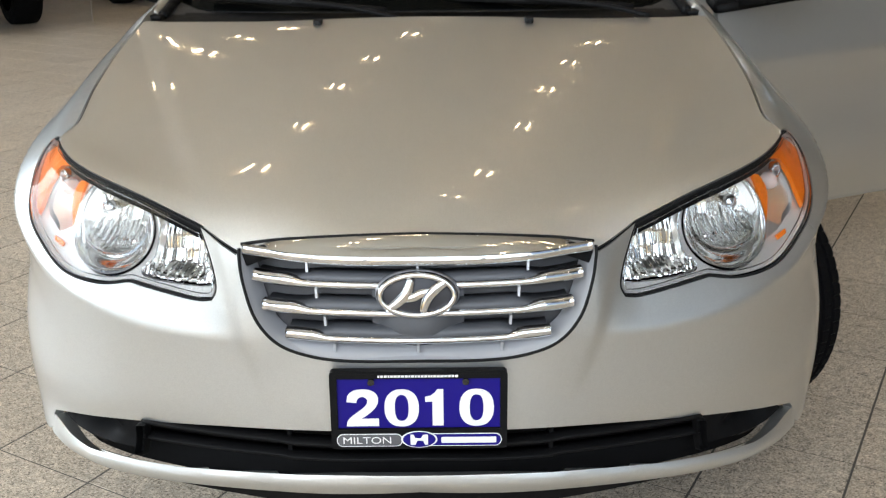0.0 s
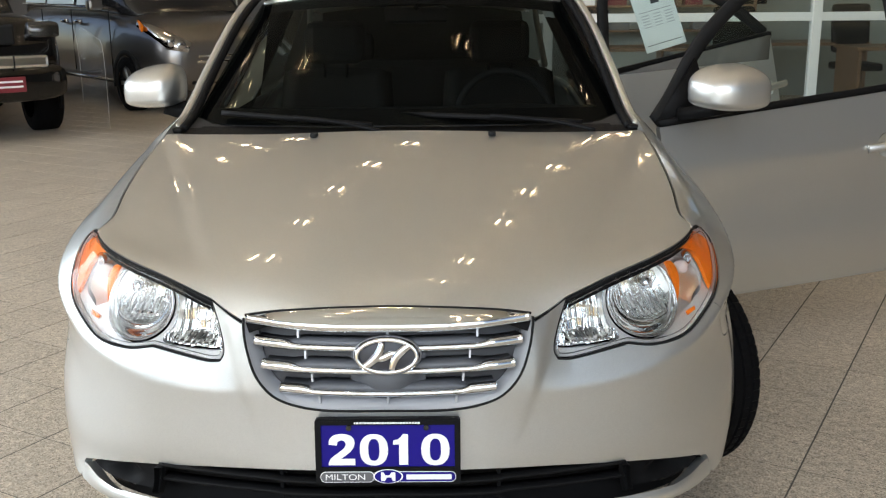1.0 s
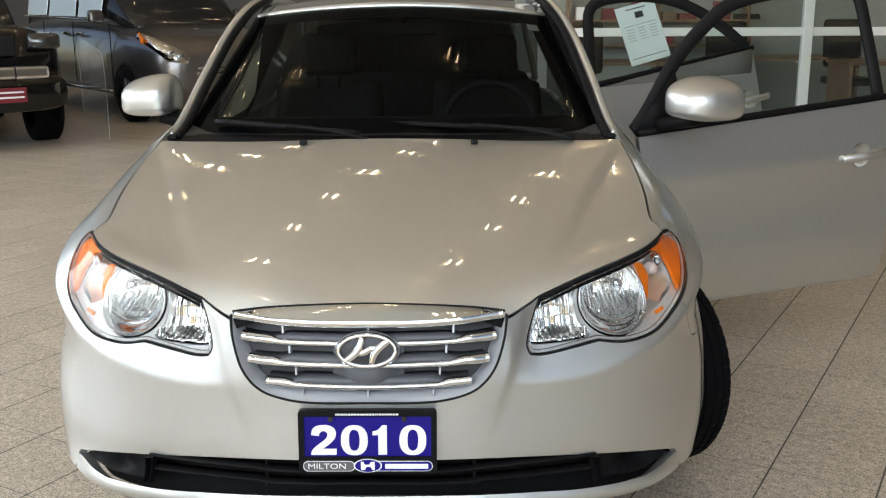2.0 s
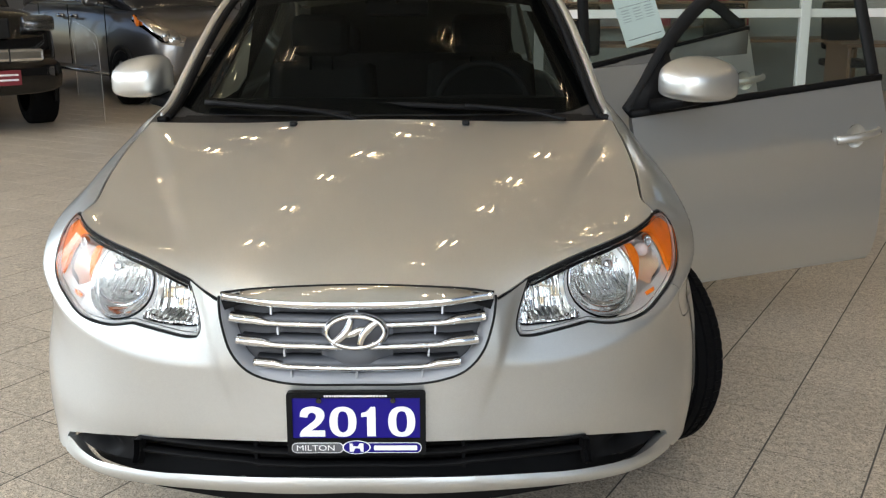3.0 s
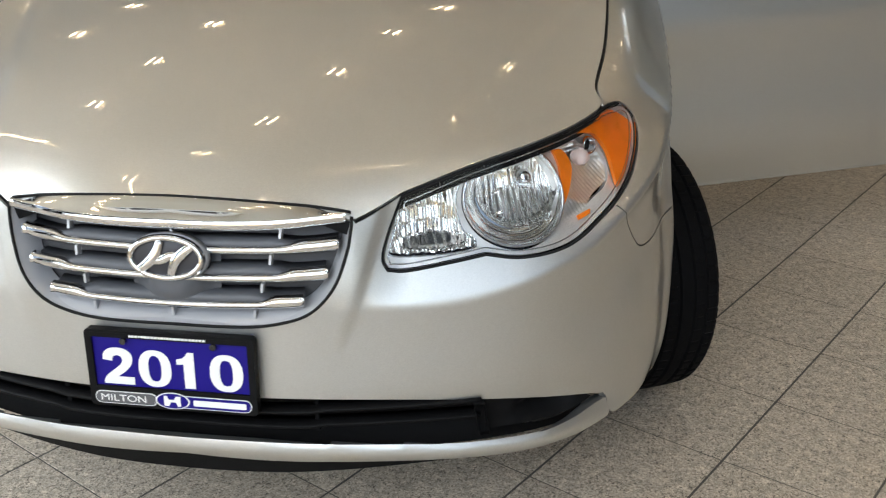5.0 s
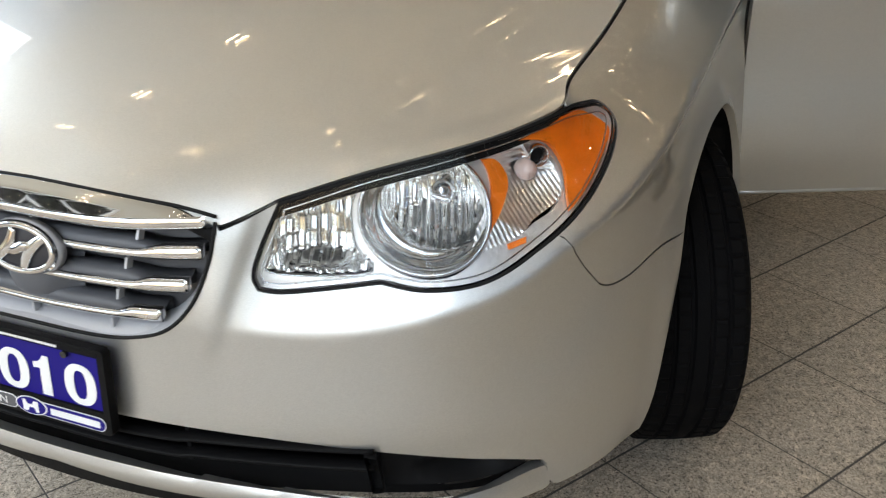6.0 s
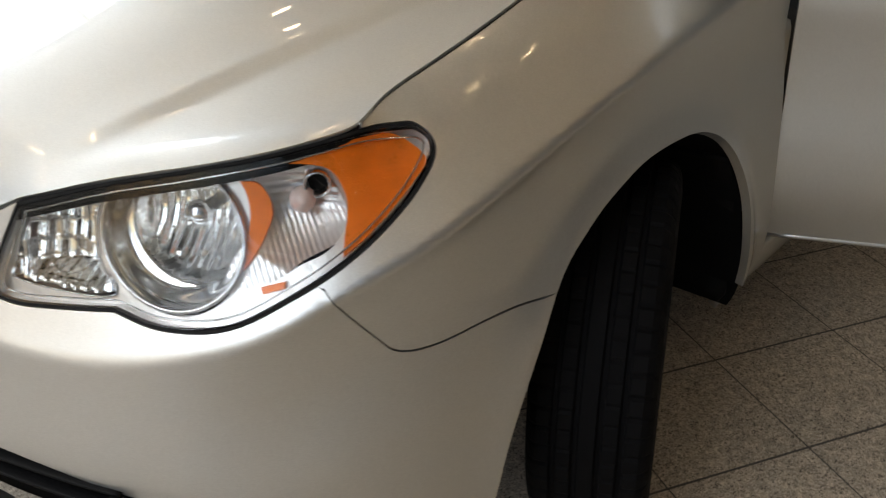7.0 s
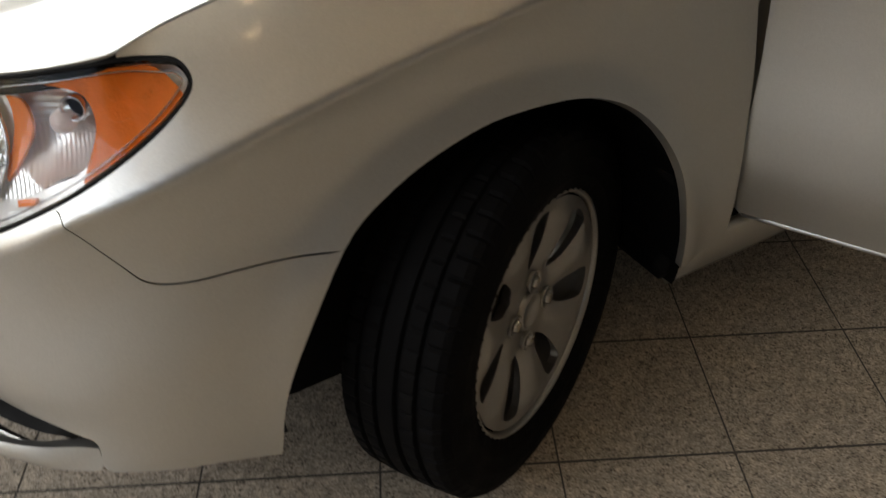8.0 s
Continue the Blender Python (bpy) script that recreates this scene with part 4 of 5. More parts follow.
    # inner reflector: box of upright facets
    def fluted(k, z):
        u = np.clip((k - .412) / .15, 0, 1)
        d = .020 + .038 * np.sin(np.pi * np.clip(u, .02, .98)) * smooth(.675, .70, z) + facets(k, z, .0165, .024) * 1.2
        return sunk(main_dir)(k, z, d)
    inner = put("inner_reflector", panel([inner_poly], fluted, .0032, 0), reflector, body, "faceted chrome inner reflector")
    ip3 = [Vector(p) for p in np.stack(raised(wrap, -.019)(inner_poly[:, 0], inner_poly[:, 1]), -1)]
    put("inner_ring", tube(ip3, .0016, 6, True), satin, inner)
    # turn lamp: clear fluted bowl, amber crescent on its inner side, amber corner outside
    def turn_skin(k, z):
        q = np.hypot((k - tk) / trk, (z - tz) / trz)
        d = .0235 + .026 * np.clip(1 - q * q, 0, 1) + .003 * np.abs(np.sin(np.pi * z / .0095)) * smooth(.775, .80, z) + .0022 * np.abs(np.sin(np.pi * (k + .35 * z) / .0085)) * smooth(.80, .775, z)
        return sunk(turn_dir)(k, z, d)
    tb = put("turn_reflector", panel([turn.mean(0) + (turn - turn.mean(0)) * 1.26], turn_skin, .0030, 0), soft_reflector, body, "fluted turn lamp bowl")
    base = Vector(tuple(float(c) for c in sunk(turn_dir)(.874, .818, .040)))
    m = Matrix.Translation(base) @ turn_dir.to_track_quat("X", "Z").to_matrix().to_4x4()
    vs, fs = lathe([(-.02, .0), (-.02, .0125), (.022, .0135), (.025, .016), (.022, .0175), (-.01, .0175)], 22)
    put("bulb_socket", ([m @ Vector(v) for v in vs], fs), satin, tb, "round chrome socket")
    vs, fs = lathe([(.010, 0), (.010, .0122)], 18)
    put("socket_hole", ([m @ Vector(v) for v in vs], fs), plastic, tb)
    base = Vector(tuple(float(c) for c in sunk(turn_dir)(.850, .799, .034)))
    m = Matrix.Translation(base) @ turn_dir.to_track_quat("X", "Z").to_matrix().to_4x4()
    vs, fs = lathe([(-.012, .013), (0, .0165), (.010, .0155), (.017, .0105), (.020, 0)], 20)
    put("turn_bulb", ([m @ Vector(v) for v in vs], fs), bulb_frost, tb, "frosted pale bulb")
    rim_in = shifted(lamp_line, -.0055)
    amber_top = [tuple(rim_in[nearest(rim_in, p)]) for p in ((.783, .853), (.823, .86), (.881, .868), (.921, .874), (.979, .882), (1.022, .872), (1.040, .85))]
    amber_poly = curve(amber_top + [ (1.022, .820), (.980, .796), (.940, .774), (.895, .750), (.902, .770), (.911, .790), (.915, .812), (.899, .838), (.855, .847)], 3, True, (0, 10))
    put("amber_corner", panel([amber_poly], raised(wrap, -.009), .007, .010), amber_solid, body, "amber corner reflector")
    band_poly = curve([(.758, .829), (.785, .827), (.801, .811), (.804, .793), (.793, .772), (.777, .750), (.758, .730), (.763, .757), (.769, .778), (.771, .799), (.766, .817)], 4, True, (0, 6))
    put("amber_band", panel([band_poly], raised(wrap, -.016), .006, .006), amber_solid, body, "amber crescent beside the bowl")
    foot_poly = curve([(.782, .714), (.815, .7225), (.812, .7145), (.784, .7065)], 3, True, (0, 1, 2, 3))
    put("amber_foot", panel([foot_poly], raised(wrap, -.014), .006, .004), amber_solid, body, "small amber reflector")
    return body


for sx in (1, -1):
    lamp_unit(sx)

# ---- windscreen, roof, pillars ----
def screen(u, v):
    """u from -1 to 1 across, v from 0 (foot) to 1 (head)."""
    hw = .71 - .13 * v
    x = hw * u
    y = 1.12 + .74 * v + (.20 - .08 * v) * (.42 * u * u + .58 * u ** 4)
    z = 1.052 + .402 * v + .006 * math.sin(math.pi * v) - (.012 + .03 * v) * u * u
    return (x, y, z)


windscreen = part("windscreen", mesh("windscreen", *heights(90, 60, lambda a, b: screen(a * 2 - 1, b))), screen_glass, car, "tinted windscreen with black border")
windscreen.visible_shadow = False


def band(u0, u1, v0, v1, nu, nv, lift=-.004):
    return heights(nu, nv, lambda a, b: tuple(Vector(screen(u0 + (u1 - u0) * a, v0 + (v1 - v0) * b)) + Vector((0, -lift * .4, lift))))


for args in ((-1, 1, 0, .11, 40, 2), (-1, 1, .90, 1, 40, 2), (-1, -.91, .11, .90, 2, 24), (.91, 1, .11, .90, 2, 24)):
    part("screen_border", mesh("screen_border", *band(*args)), gloss_black, windscreen)
part("toll_sticker", mesh("toll_sticker", *band(.83, .90, .84, .90, 2, 2, -.006)), paper, windscreen, "small white sticker")


def roof_z(x, y):
    return 1.500 - .05 * (x / .6) ** 2 - .036 * smooth(2.25, 1.80, y) - .10 * smooth(2.6, 3.7, y)


part("roof", solid(mesh("roof", *heights(24, 30, lambda a, b: ((a * 2 - 1) * .575, 1.865 + .12 * (a * 2 - 1) ** 2 + 1.75 * b, float(roof_z((a * 2 - 1) * .575, 1.865 + 1.75 * b))))), .03), paint, car, "silver roof")
part("headliner", mesh("headliner", *heights(8, 8, lambda a, b: ((a * 2 - 1) * .55, 1.93 + 1.6 * b, 1.40))), trim_grey, car)
for sx in (1, -1):
    pil = [(sx * .745, 1.20, 1.035), (sx * .735, 1.34, 1.075), (sx * .70, 1.56, 1.215), (sx * .655, 1.80, 1.362), (sx * .605, 2.02, 1.457), (sx * .585, 2.4, 1.483), (sx * .575, 3.0, 1.455), (sx * .60, 3.5, 1.36), (sx * .68, 3.95, 1.13), (sx * .72, 4.15, 1.02)]
    path = curve(pil, 5)
    part("roof_rail", mesh("roof_rail", *sweep(path, [(-.012, -.018), (-.014, .004), (-.006, .014), (.008, .014), (.018, .004), (.016, -.018)])), paint, car, "silver windscreen pillar and roof rail")
    path2 = [Vector(p) + Vector((-sx * .028, -.008, -.002)) for p in path[:24]]
    part("pillar_seal", mesh("pillar_seal", *tube(path2, .014, 8)), plastic, car)
    # corner cap at the foot of the pillar
    part("pillar_cap", block(.036, .05, .016, Matrix.Translation((sx * .728, 1.178, 1.034)), .007), plastic, car, "black cowl corner cap")
    part("centre_pillar", mesh("centre_pillar", *sweep([(sx * .83, 2.58, .35), (sx * .83, 2.60, .95), (sx * .60, 2.66, 1.44)], [(-.06, -.05), (.06, -.05), (.06, .05), (-.06, .05)], up=(0, 1, 0))), plastic, car, "black centre pillar")
part("cowl", mesh("cowl", *heights(30, 6, lambda a, b: ((a * 2 - 1) * .74, 1.02 + .16 * b + .07 * (a * 2 - 1) ** 2, 1.008 + .030 * b))), plastic, car, "black cowl grille under the windscreen")
for x0, x1 in ((-.60, -.10), (-.02, .56)):
    wiper = part("wiper", mesh("wiper", *sweep(curve([(x0, 1.19 + .2 * x0 * x0, 1.078), ((x0 + x1) / 2, 1.135 + .1 * x0 * x1, 1.072), (x1, 1.105 + .12 * x1 * x1, 1.054)], 6), [(-.010, -.006), (.010, -.006), (.006, .008), (-.006, .008)])), plastic, car, "black wiper blade")
    part("wiper_arm", mesh("wiper_arm", *sweep(curve([((x0 + x1) / 2, 1.130, 1.078), (x1 - .1, 1.100, 1.064), (x1 + .03, 1.065, 1.040)], 6), [(-.009, -.005), (.009, -.005), (.007, .006), (-.007, .006)])), plastic, wiper)

# ---- closed side of the body, rear deck and floor ----
def side_skin(sx, y0, y1, z0=.31, z1=.955):
    def fn(u, v):
        y, z = y0 + (y1 - y0) * u, z0 + (z1 - z0) * v
        return (sx * (.888 - .10 * smooth(.80, 1.0, z) * 1.0 - .05 * smooth(.45, .28, z) - .13 * smooth(3.9, 4.5, y)), y, z)
    return heights(24, 16, fn)


part("front_door_closed", solid(mesh("front_door_closed", *side_skin(-1, 1.41, 2.56)), .03), paint, car, "silver closed front door")
part("rear_door_closed", solid(mesh("rear_door_closed", *side_skin(-1, 2.57, 3.45)), .03), paint, car, "silver closed rear door")
for sx in (1, -1):
    part("rear_quarter", solid(mesh("rear_quarter", *side_skin(sx, 3.46, 4.42)), .03), paint, car, "silver rear quarter panel")
for y0, y1 in ((1.62, 2.56), (2.64, 3.5)):
    part("side_window", mesh("side_window", *heights(6, 6, lambda a, b: (-(.79 - .20 * b), y0 + (y1 - y0) * a + (.28 * b if y0 < 2 else -.1 * b) * (1 - a if y0 < 2 else a), .96 + .45 * b * (1 if y0 > 2 else min(1, .25 + a * 1.5))))), glass, car, "side window").visible_shadow = False
part("boot_lid", solid(mesh("boot_lid", *heights(12, 8, lambda a, b: ((a * 2 - 1) * .66, 4.0 + .46 * b, 1.04 - .04 * b * b))), .03), paint, car, "silver boot lid")
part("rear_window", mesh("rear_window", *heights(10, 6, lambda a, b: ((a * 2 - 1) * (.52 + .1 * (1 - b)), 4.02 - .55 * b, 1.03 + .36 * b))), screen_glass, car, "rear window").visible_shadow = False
part("rear_panel", block(1.5, .06, .75, Matrix.Translation((0, 4.45, .66)), .03), paint, car, "silver rear panel")
part("floor_pan", block(1.56, 3.0, .05, Matrix.Translation((0, 2.85, .24)), .01), plastic, car)
part("engine_tray", block(.90, 1.0, .03, Matrix.Translation((0, .80, .20)), .01), plastic, car)
part("bulkhead", block(1.4, .05, .68, Matrix.Translation((0, 1.30, .62)), .01), plastic, car)


# ---- wheels ----
def tyre_mesh(R=.328):
    """Tyre round the x axis: grooved tread with sipes, rounded shoulders and plain walls."""
    prof = []
    grooves = (-.052, -.018, .018, .052)
    xs = np.linspace(-.078, .078, 53)
    for x in xs:
        dep = .007 if min(abs(x - g) for g in grooves) < .0045 else 0
        prof.append((x, R - .004 * (x / .078) ** 2 - dep))
    wall = [(.088, R - .012), (.096, R - .028), (.1, R - .055), (.098, R - .085), (.090, R - .108), (.076, R - .117), (.060, R - .121)]
    left = [(-a, b) for a, b in wall[::-1]]
    prof = left + prof + wall
    n, m = 360, len(prof)
    vs, fs = [], []
    for i in range(n):
        a = 2 * math.pi * i / n
        for j, (u, r) in enumerate(prof):
            cut = 0
            if .056 < abs(u) < .092 and i % 6 == 0:
                cut = .004
            elif .022 < abs(u) < .048 and (i + (3 if u > 0 else 0)) % 6 == 0:
                cut = .0022
            rr = r - cut
            vs.append((u, rr * math.cos(a), rr * math.sin(a)))
    for i in range(n):
        k = (i + 1) % n
        fs += [(i * m + j, k * m + j, k * m + j + 1, i * m + j + 1) for j in range(m - 1)]
    return mesh("tyre", vs, fs, rubber, smooth=False)


def wheel_disc():
    """Leaf-spoked alloy face: seven broad spokes, dished at the hub, open between them."""
    R, N = .1936, 7

    def skin(a, r):
        dish = .022 * smooth(.05, .185, r) - .010 * smooth(.05, .0, r)
        ridge = .009 * np.cos(N * a) * smooth(.05, .11, r) * smooth(.192, .16, r)
        return .067 + dish + ridge, r * np.cos(a), r * np.sin(a)

    def flat(p, q):
        a, r = np.arctan2(q, p), np.hypot(p, q)
        return skin(a, r)
    outer = np.array([(R * math.cos(t), R * math.sin(t)) for t in np.linspace(0, 2 * math.pi, 97)[:-1]])
    holes = []
    for i in range(N):
        c = 2 * math.pi * (i + .5) / N
        pts = [(.076, 0), (.090, .14), (.112, .19), (.140, .185), (.165, .17), (.1785, .13), (.182, .0), (.1785, -.13), (.165, -.17), (.140, -.185), (.112, -.19), (.090, -.14)]
        wide = 1.0 if i % 2 == 0 else .80
        holes.append(curve([(r * math.cos(c + t * wide), r * math.sin(c + t * wide)) for r, t in pts], 4, True, (0,))[::-1])
    bm = panel([outer] + holes, flat, .008, .020)
    return bm


TYRE, DISC = tyre_mesh(), None


def build_wheel(name, label):
    global DISC
    w = part(name, TYRE, rubber, car, label)
    grow = Matrix.Diagonal((.92, 1.058, 1.058, 1))
    if DISC is None:
        bm = wheel_disc()
        DISC = bpy.data.meshes.new("rim_face")
        bm.to_mesh(DISC)
        bm.free()
        DISC.transform(grow)
        DISC.materials.append(alloy)
    part("rim_face", DISC, alloy, w, "grey alloy rim with leaf-shaped spokes")
    part("rim_barrel", mesh("rim_barrel", *lathe([(.060, .204), (.094, .2065), (.097, .203), (.094, .1995), (.088, .1972), (.070, .1962), (.040, .1955), (-.07, .190), (-.085, .2)], 96)), alloy, w)
    part("brake_disc", mesh("brake_disc", *lathe([(-.005, .0), (-.005, .13), (-.015, .13), (-.015, 0)], 40)), plastic, w)
    for i in range(4):
        a = 2 * math.pi * (i + .5) / 4 + .45
        vs, fs = lathe([(.045, .0115), (.078, .0115), (.082, .009), (.083, 0)], 6)
        part("wheel_nut", mesh("wheel_nut", [(v[0], v[1] + .054 * math.cos(a), v[2] + .054 * math.sin(a)) for v in vs], fs, smooth=False), steel, w, "zinc wheel nut")
        vs, fs = lathe([(.074, .019), (.077, .0185), (.070, .0165), (.052, .015)], 20)
        part("nut_seat", mesh("nut_seat", [(v[0], v[1] + .054 * math.cos(a), v[2] + .054 * math.sin(a)) for v in vs], fs), alloy, w)
    vs, fs = lathe([(.054, .036), (.070, .035), (.075, .031), (.076, .027), (.070, .024), (.069, .0)], 32)
    part("hub_cap", mesh("hub_cap", vs, fs), alloy, w, "round hub cap")
    for o in w.children:
        if not o.name.startswith("rim_face"):
            o.data.transform(grow)
    return w


STEER = 25.5
for sx in (1, -1):
    w = build_wheel("front_wheel", "black tyre on a grey alloy rim, steered to one side")
    w.matrix_world = Matrix.Translation((sx * .821, .94, .328)) @ pose(0, 0, 0, 0, 0, STEER + (180 if sx < 0 else 0)) @ pose(0, 0, 0, 11)
    w = build_wheel("rear_wheel", "black tyre on a grey alloy rim")
    w.matrix_world = Matrix.Translation((sx * .775, 3.60, .328)) @ pose(0, 0, 0, 0, 0, 180 if sx < 0 else 0)

# ---- doors on the left side, both standing open ----
def door_skin(L, belt0, belt1, base=.335):
    def fn(u, v):
        belt = belt0 + (belt1 - belt0) * u
        z = base + (belt - base) * v
        cz = .865 + .035 * u
        over = z - cz + .015
        lean_ = over if over > .03 else (over + .03) ** 2 / .12 if over > -.03 else 0.0
        out = -.30 * lean_ - .030 * float(smooth(.48, .30, z)) - .010 * float(smooth(cz, cz - .14, z)) * float(smooth(.52, .68, z))
        return (out, L * u, z)
    return fn


def door(name, L, belt0, belt1, sash, angle, hinge, label, handle_u, mirror=False, base=.335, handle_z=.815):
    m = pose(*hinge, 0, 0, angle)
    fn = door_skin(L, belt0, belt1, base)
    hu, hz = handle_u, handle_z

    def skin(y, z):
        out = []
        for p, q in zip(np.ravel(y), np.ravel(z)):
            u = p / L
            belt = belt0 + (belt1 - belt0) * u
            out.append(fn(u, (q - base) / (belt - base))[0])
        return np.array(out), np.asarray(y), np.asarray(z)
    edge = [(0, base + .012), (.012, base), (L - .02, base), (L, base + .02), (L + .012, base + .35), (L, belt1 - .01), (L - .01, belt1)] + [(L * u, belt0 + (belt1 - belt0) * u) for u in (.75, .5, .25)] + [(.005, belt0), (0, belt0 - .01), (.004, base + .3)]
    hole = np.array([(hu + .050 * math.cos(a), hz + .046 * math.sin(a)) for a in np.linspace(0, 2 * math.pi, 29)[:-1]])
    d = part(name, panel([np.array(edge), hole[::-1]], skin, .03, .022), paint, car, label)
    d.matrix_world = m
    hem = [tuple(Vector(fn(u, 0)) + Vector((-.003, 0, .002))) for u in np.linspace(.01, .985, 20)]
    part("door_hem", mesh("door_hem", *tube(hem, .006, 10)), paint, d, "rounded lower hem")
    inner = heights(10, 8, lambda u, v: (-.085 + .02 * v, .03 + (L - .06) * u, base + .03 + (belt0 - base - .03 + (belt1 - belt0) * u) * v))
    part("door_trim", solid(mesh("door_trim", *inner), .02), trim_grey, d, "grey door trim")
    belt_path = [tuple(Vector(fn(u, 1)) + Vector((-.004, 0, .006))) for u in np.linspace(0, 1, 14)]
    part("belt_seal", mesh("belt_seal", *sweep(belt_path, [(-.012, -.012), (.012, -.012), (.012, .012), (-.012, .012)])), plastic, d, "black belt seal")
    pts = curve(sash, 6)
    lean = lambda z: -.075 - .30 * (z - 1.03)
    path = [(lean(z), y, z) for y, z in pts]
    part("window_sash", mesh("window_sash", *sweep(path, [(-.026, -.010), (.026, -.010), (.026, .006), (-.026, .006)], up=(1, 0, 0))), gasket, d, "black window sash")
    # pane between belt and sash
    ring = [(y, z) for y, z in pts]
    ring = np.array(ring + [(L * u, belt0 + (belt1 - belt0) * u) for u in np.linspace(ring[-1][0] / L, ring[0][0] / L, 8)][1:-1])
    bm = panel([ring], lambda a, b: (-.075 - .30 * (b - 1.03) + 0 * a, a, b), .06, 0)
    g = part("door_glass", bm, glass, d, "clear door glass")
    g.visible_shadow = False
    # handle: cup, pull and lock
    hx = fn(hu / L, (hz - base) / (belt0 + (belt1 - belt0) * hu / L - base))[0]
    cup = [(hx - .030 * (1 - q * q) ** .7, hu + .051 * q * math.cos(a), hz + .047 * q * math.sin(a)) for q in (1, .85, .6, .3, .02) for a in np.linspace(0, 2 * math.pi, 29)[:-1]]
    cup_f = [(i * 28 + j, (i + 1) * 28 + j, (i + 1) * 28 + (j + 1) % 28, i * 28 + (j + 1) % 28) for i in range(4) for j in range(28)] + [tuple(4 * 28 + j for j in range(28))]
    part("handle_cup", mesh("handle_cup", cup, cup_f), paint, d, "round handle recess")
    pull = curve([(hx + .002, hu - .098, hz - .012), (hx + .020, hu - .06, hz - .006), (hx + .034, hu, hz + .002), (hx + .028, hu + .07, hz + .010), (hx + .016, hu + .108, hz + .014), (hx + .002, hu + .118, hz + .015)], 6)
    part("door_handle", mesh("door_handle", *sweep(pull, disc(.017, 14, .012), up=(1, 0, 0))), paint, d, "silver pull handle")
    if mirror:
        vs, fs = lathe([(.012, 0), (.012, .006), (.003, .007)], 14)
        part("lock", mesh("lock", [(hx + .020 + v[0], hu + .098 + v[1], hz + .013 + v[2]) for v in vs], fs), steel, d)
        mirror_shell(d, 1)
    return d


def mirror_shell(parent, s):
    """Wing mirror in the frame of a closed door: x outwards, y back."""
    vs, fs = [], []
    nu, nv = 28, 18
    for j in range(nv + 1):
        b = -math.pi / 2 + math.pi * j / nv
        for i in range(nu):
            a = 2 * math.pi * i / nu
            sup = lambda c: math.copysign(abs(c) ** .62, c)
            x, y, z = sup(math.cos(b)) * sup(math.cos(a)), sup(math.cos(b)) * sup(math.sin(a)), sup(math.sin(b))
            taper = 1 - .30 * (x * .5 + .5) ** 2 - (.30 * y * y if y < 0 else .10 * y * y)
            vs.append((s * (.150 + .100 * x), .150 + (.152 if y < 0 else .132) * y * (1 - .22 * (x * .5 + .5) ** 2), 1.132 + (.086 * z * taper if z > 0 else -.070 * abs(z) ** .6 * (taper * .5 + .5)) - .006 * x))
    fs = [(j * nu + i, j * nu + (i + 1) % nu, (j + 1) * nu + (i + 1) % nu, (j + 1) * nu + i) for j in range(nv) for i in range(nu)]
    if s < 0:
        fs = [f[::-1] for f in fs]
    sh = part("mirror_shell", mesh("mirror_shell", vs, fs), paint, parent, "silver wing mirror")
    part("mirror_foot", mesh("mirror_foot", *sweep(curve([(s * -.06, .12, 1.03), (s * .02, .13, 1.045), (s * .10, .15, 1.065)], 5), [(-.055, -.02), (.05, -.02), (.035, .025), (-.035, .025)])), plastic, sh, "black mirror foot")
    tri = [(s * -.06, .0, 1.01), (s * -.06, .24, 1.02), (s * -.115, .20, 1.22)]
    part("mirror_sail", solid(mesh("mirror_sail", tri, [(0, 1, 2)]), .012), plastic, sh)


FRONT_SASH = [(.0, 1.01), (.08, 1.09), (.22, 1.25), (.37, 1.37), (.52, 1.455), (.75, 1.50), (1.05, 1.53), (1.17, 1.51), (1.20, 1.30), (1.212, 1.085)]
REAR_SASH = [(.02, 1.08), (.04, 1.28), (.09, 1.45), (.35, 1.49), (.60, 1.46), (.82, 1.36), (.99, 1.235)]
door("front_door", 1.215, 1.0, 1.082, FRONT_SASH, -65, (.888, 1.418, 0), "silver front door standing wide open", 1.05, True, .345, .866)
door("rear_door", 1.0, 1.07, 1.228, REAR_SASH, -65, (.888, 2.62, 0), "silver rear door standing open", .93, False, .36, .98)
part("mirror_mount", block(.04, .12, .03, Matrix.Translation((-.79, 1.6, 1.03)), .008), plastic, car)
mirror_shell(car, -1)
for o in car.children:
    if o.name.startswith("mirror_shell"):
        o.location = (-.755, 1.44, 0)

for sx in (1, -1):
    part("hinge_pillar", block(.10, .10, .46, Matrix.Translation((sx * .80, 1.475, .55)), .02), paint, car, "silver hinge pillar")

# window price sheet stuck to the rear door's glass
sheet = thing("window_sheet", "white printed price sheet stuck on a car window", "paper sheet")
sheet_m = pose(.888, 2.62, 0, 0, 0, -65) @ Matrix.Translation((-.168, .361, 1.318)) @ pose(0, 0, 0, 0, -16.7, 0) @ pose(0, 0, 0, 90, 0, 90) @ pose(0, 0, 0, 0, 0, 12)
faint_ink = material("faint_print", (.50, .52, .52), .7)
part("page", block(.245, .29, .001, sheet_m, 0), paper, sheet)
for y0, w, h in ((.125, .12, .005), (.045, .20, .0016), (-.115, .21, .003)):
    part("printed_line", block(w, h, .0006, sheet_m @ Matrix.Translation((0, y0, .0012)), 0), ink, sheet)
part("printed_picture", block(.05, .03, .0006, sheet_m @ Matrix.Translation((.01, .092, .0012)), 0), ink, sheet)
for i in range(3):
    for j in range(5):
        part("printed_row", block(.045, .005, .0006, sheet_m @ Matrix.Translation((-.07 + .07 * i, .028 - .014 * j, .0012)), 0), faint_ink, sheet)

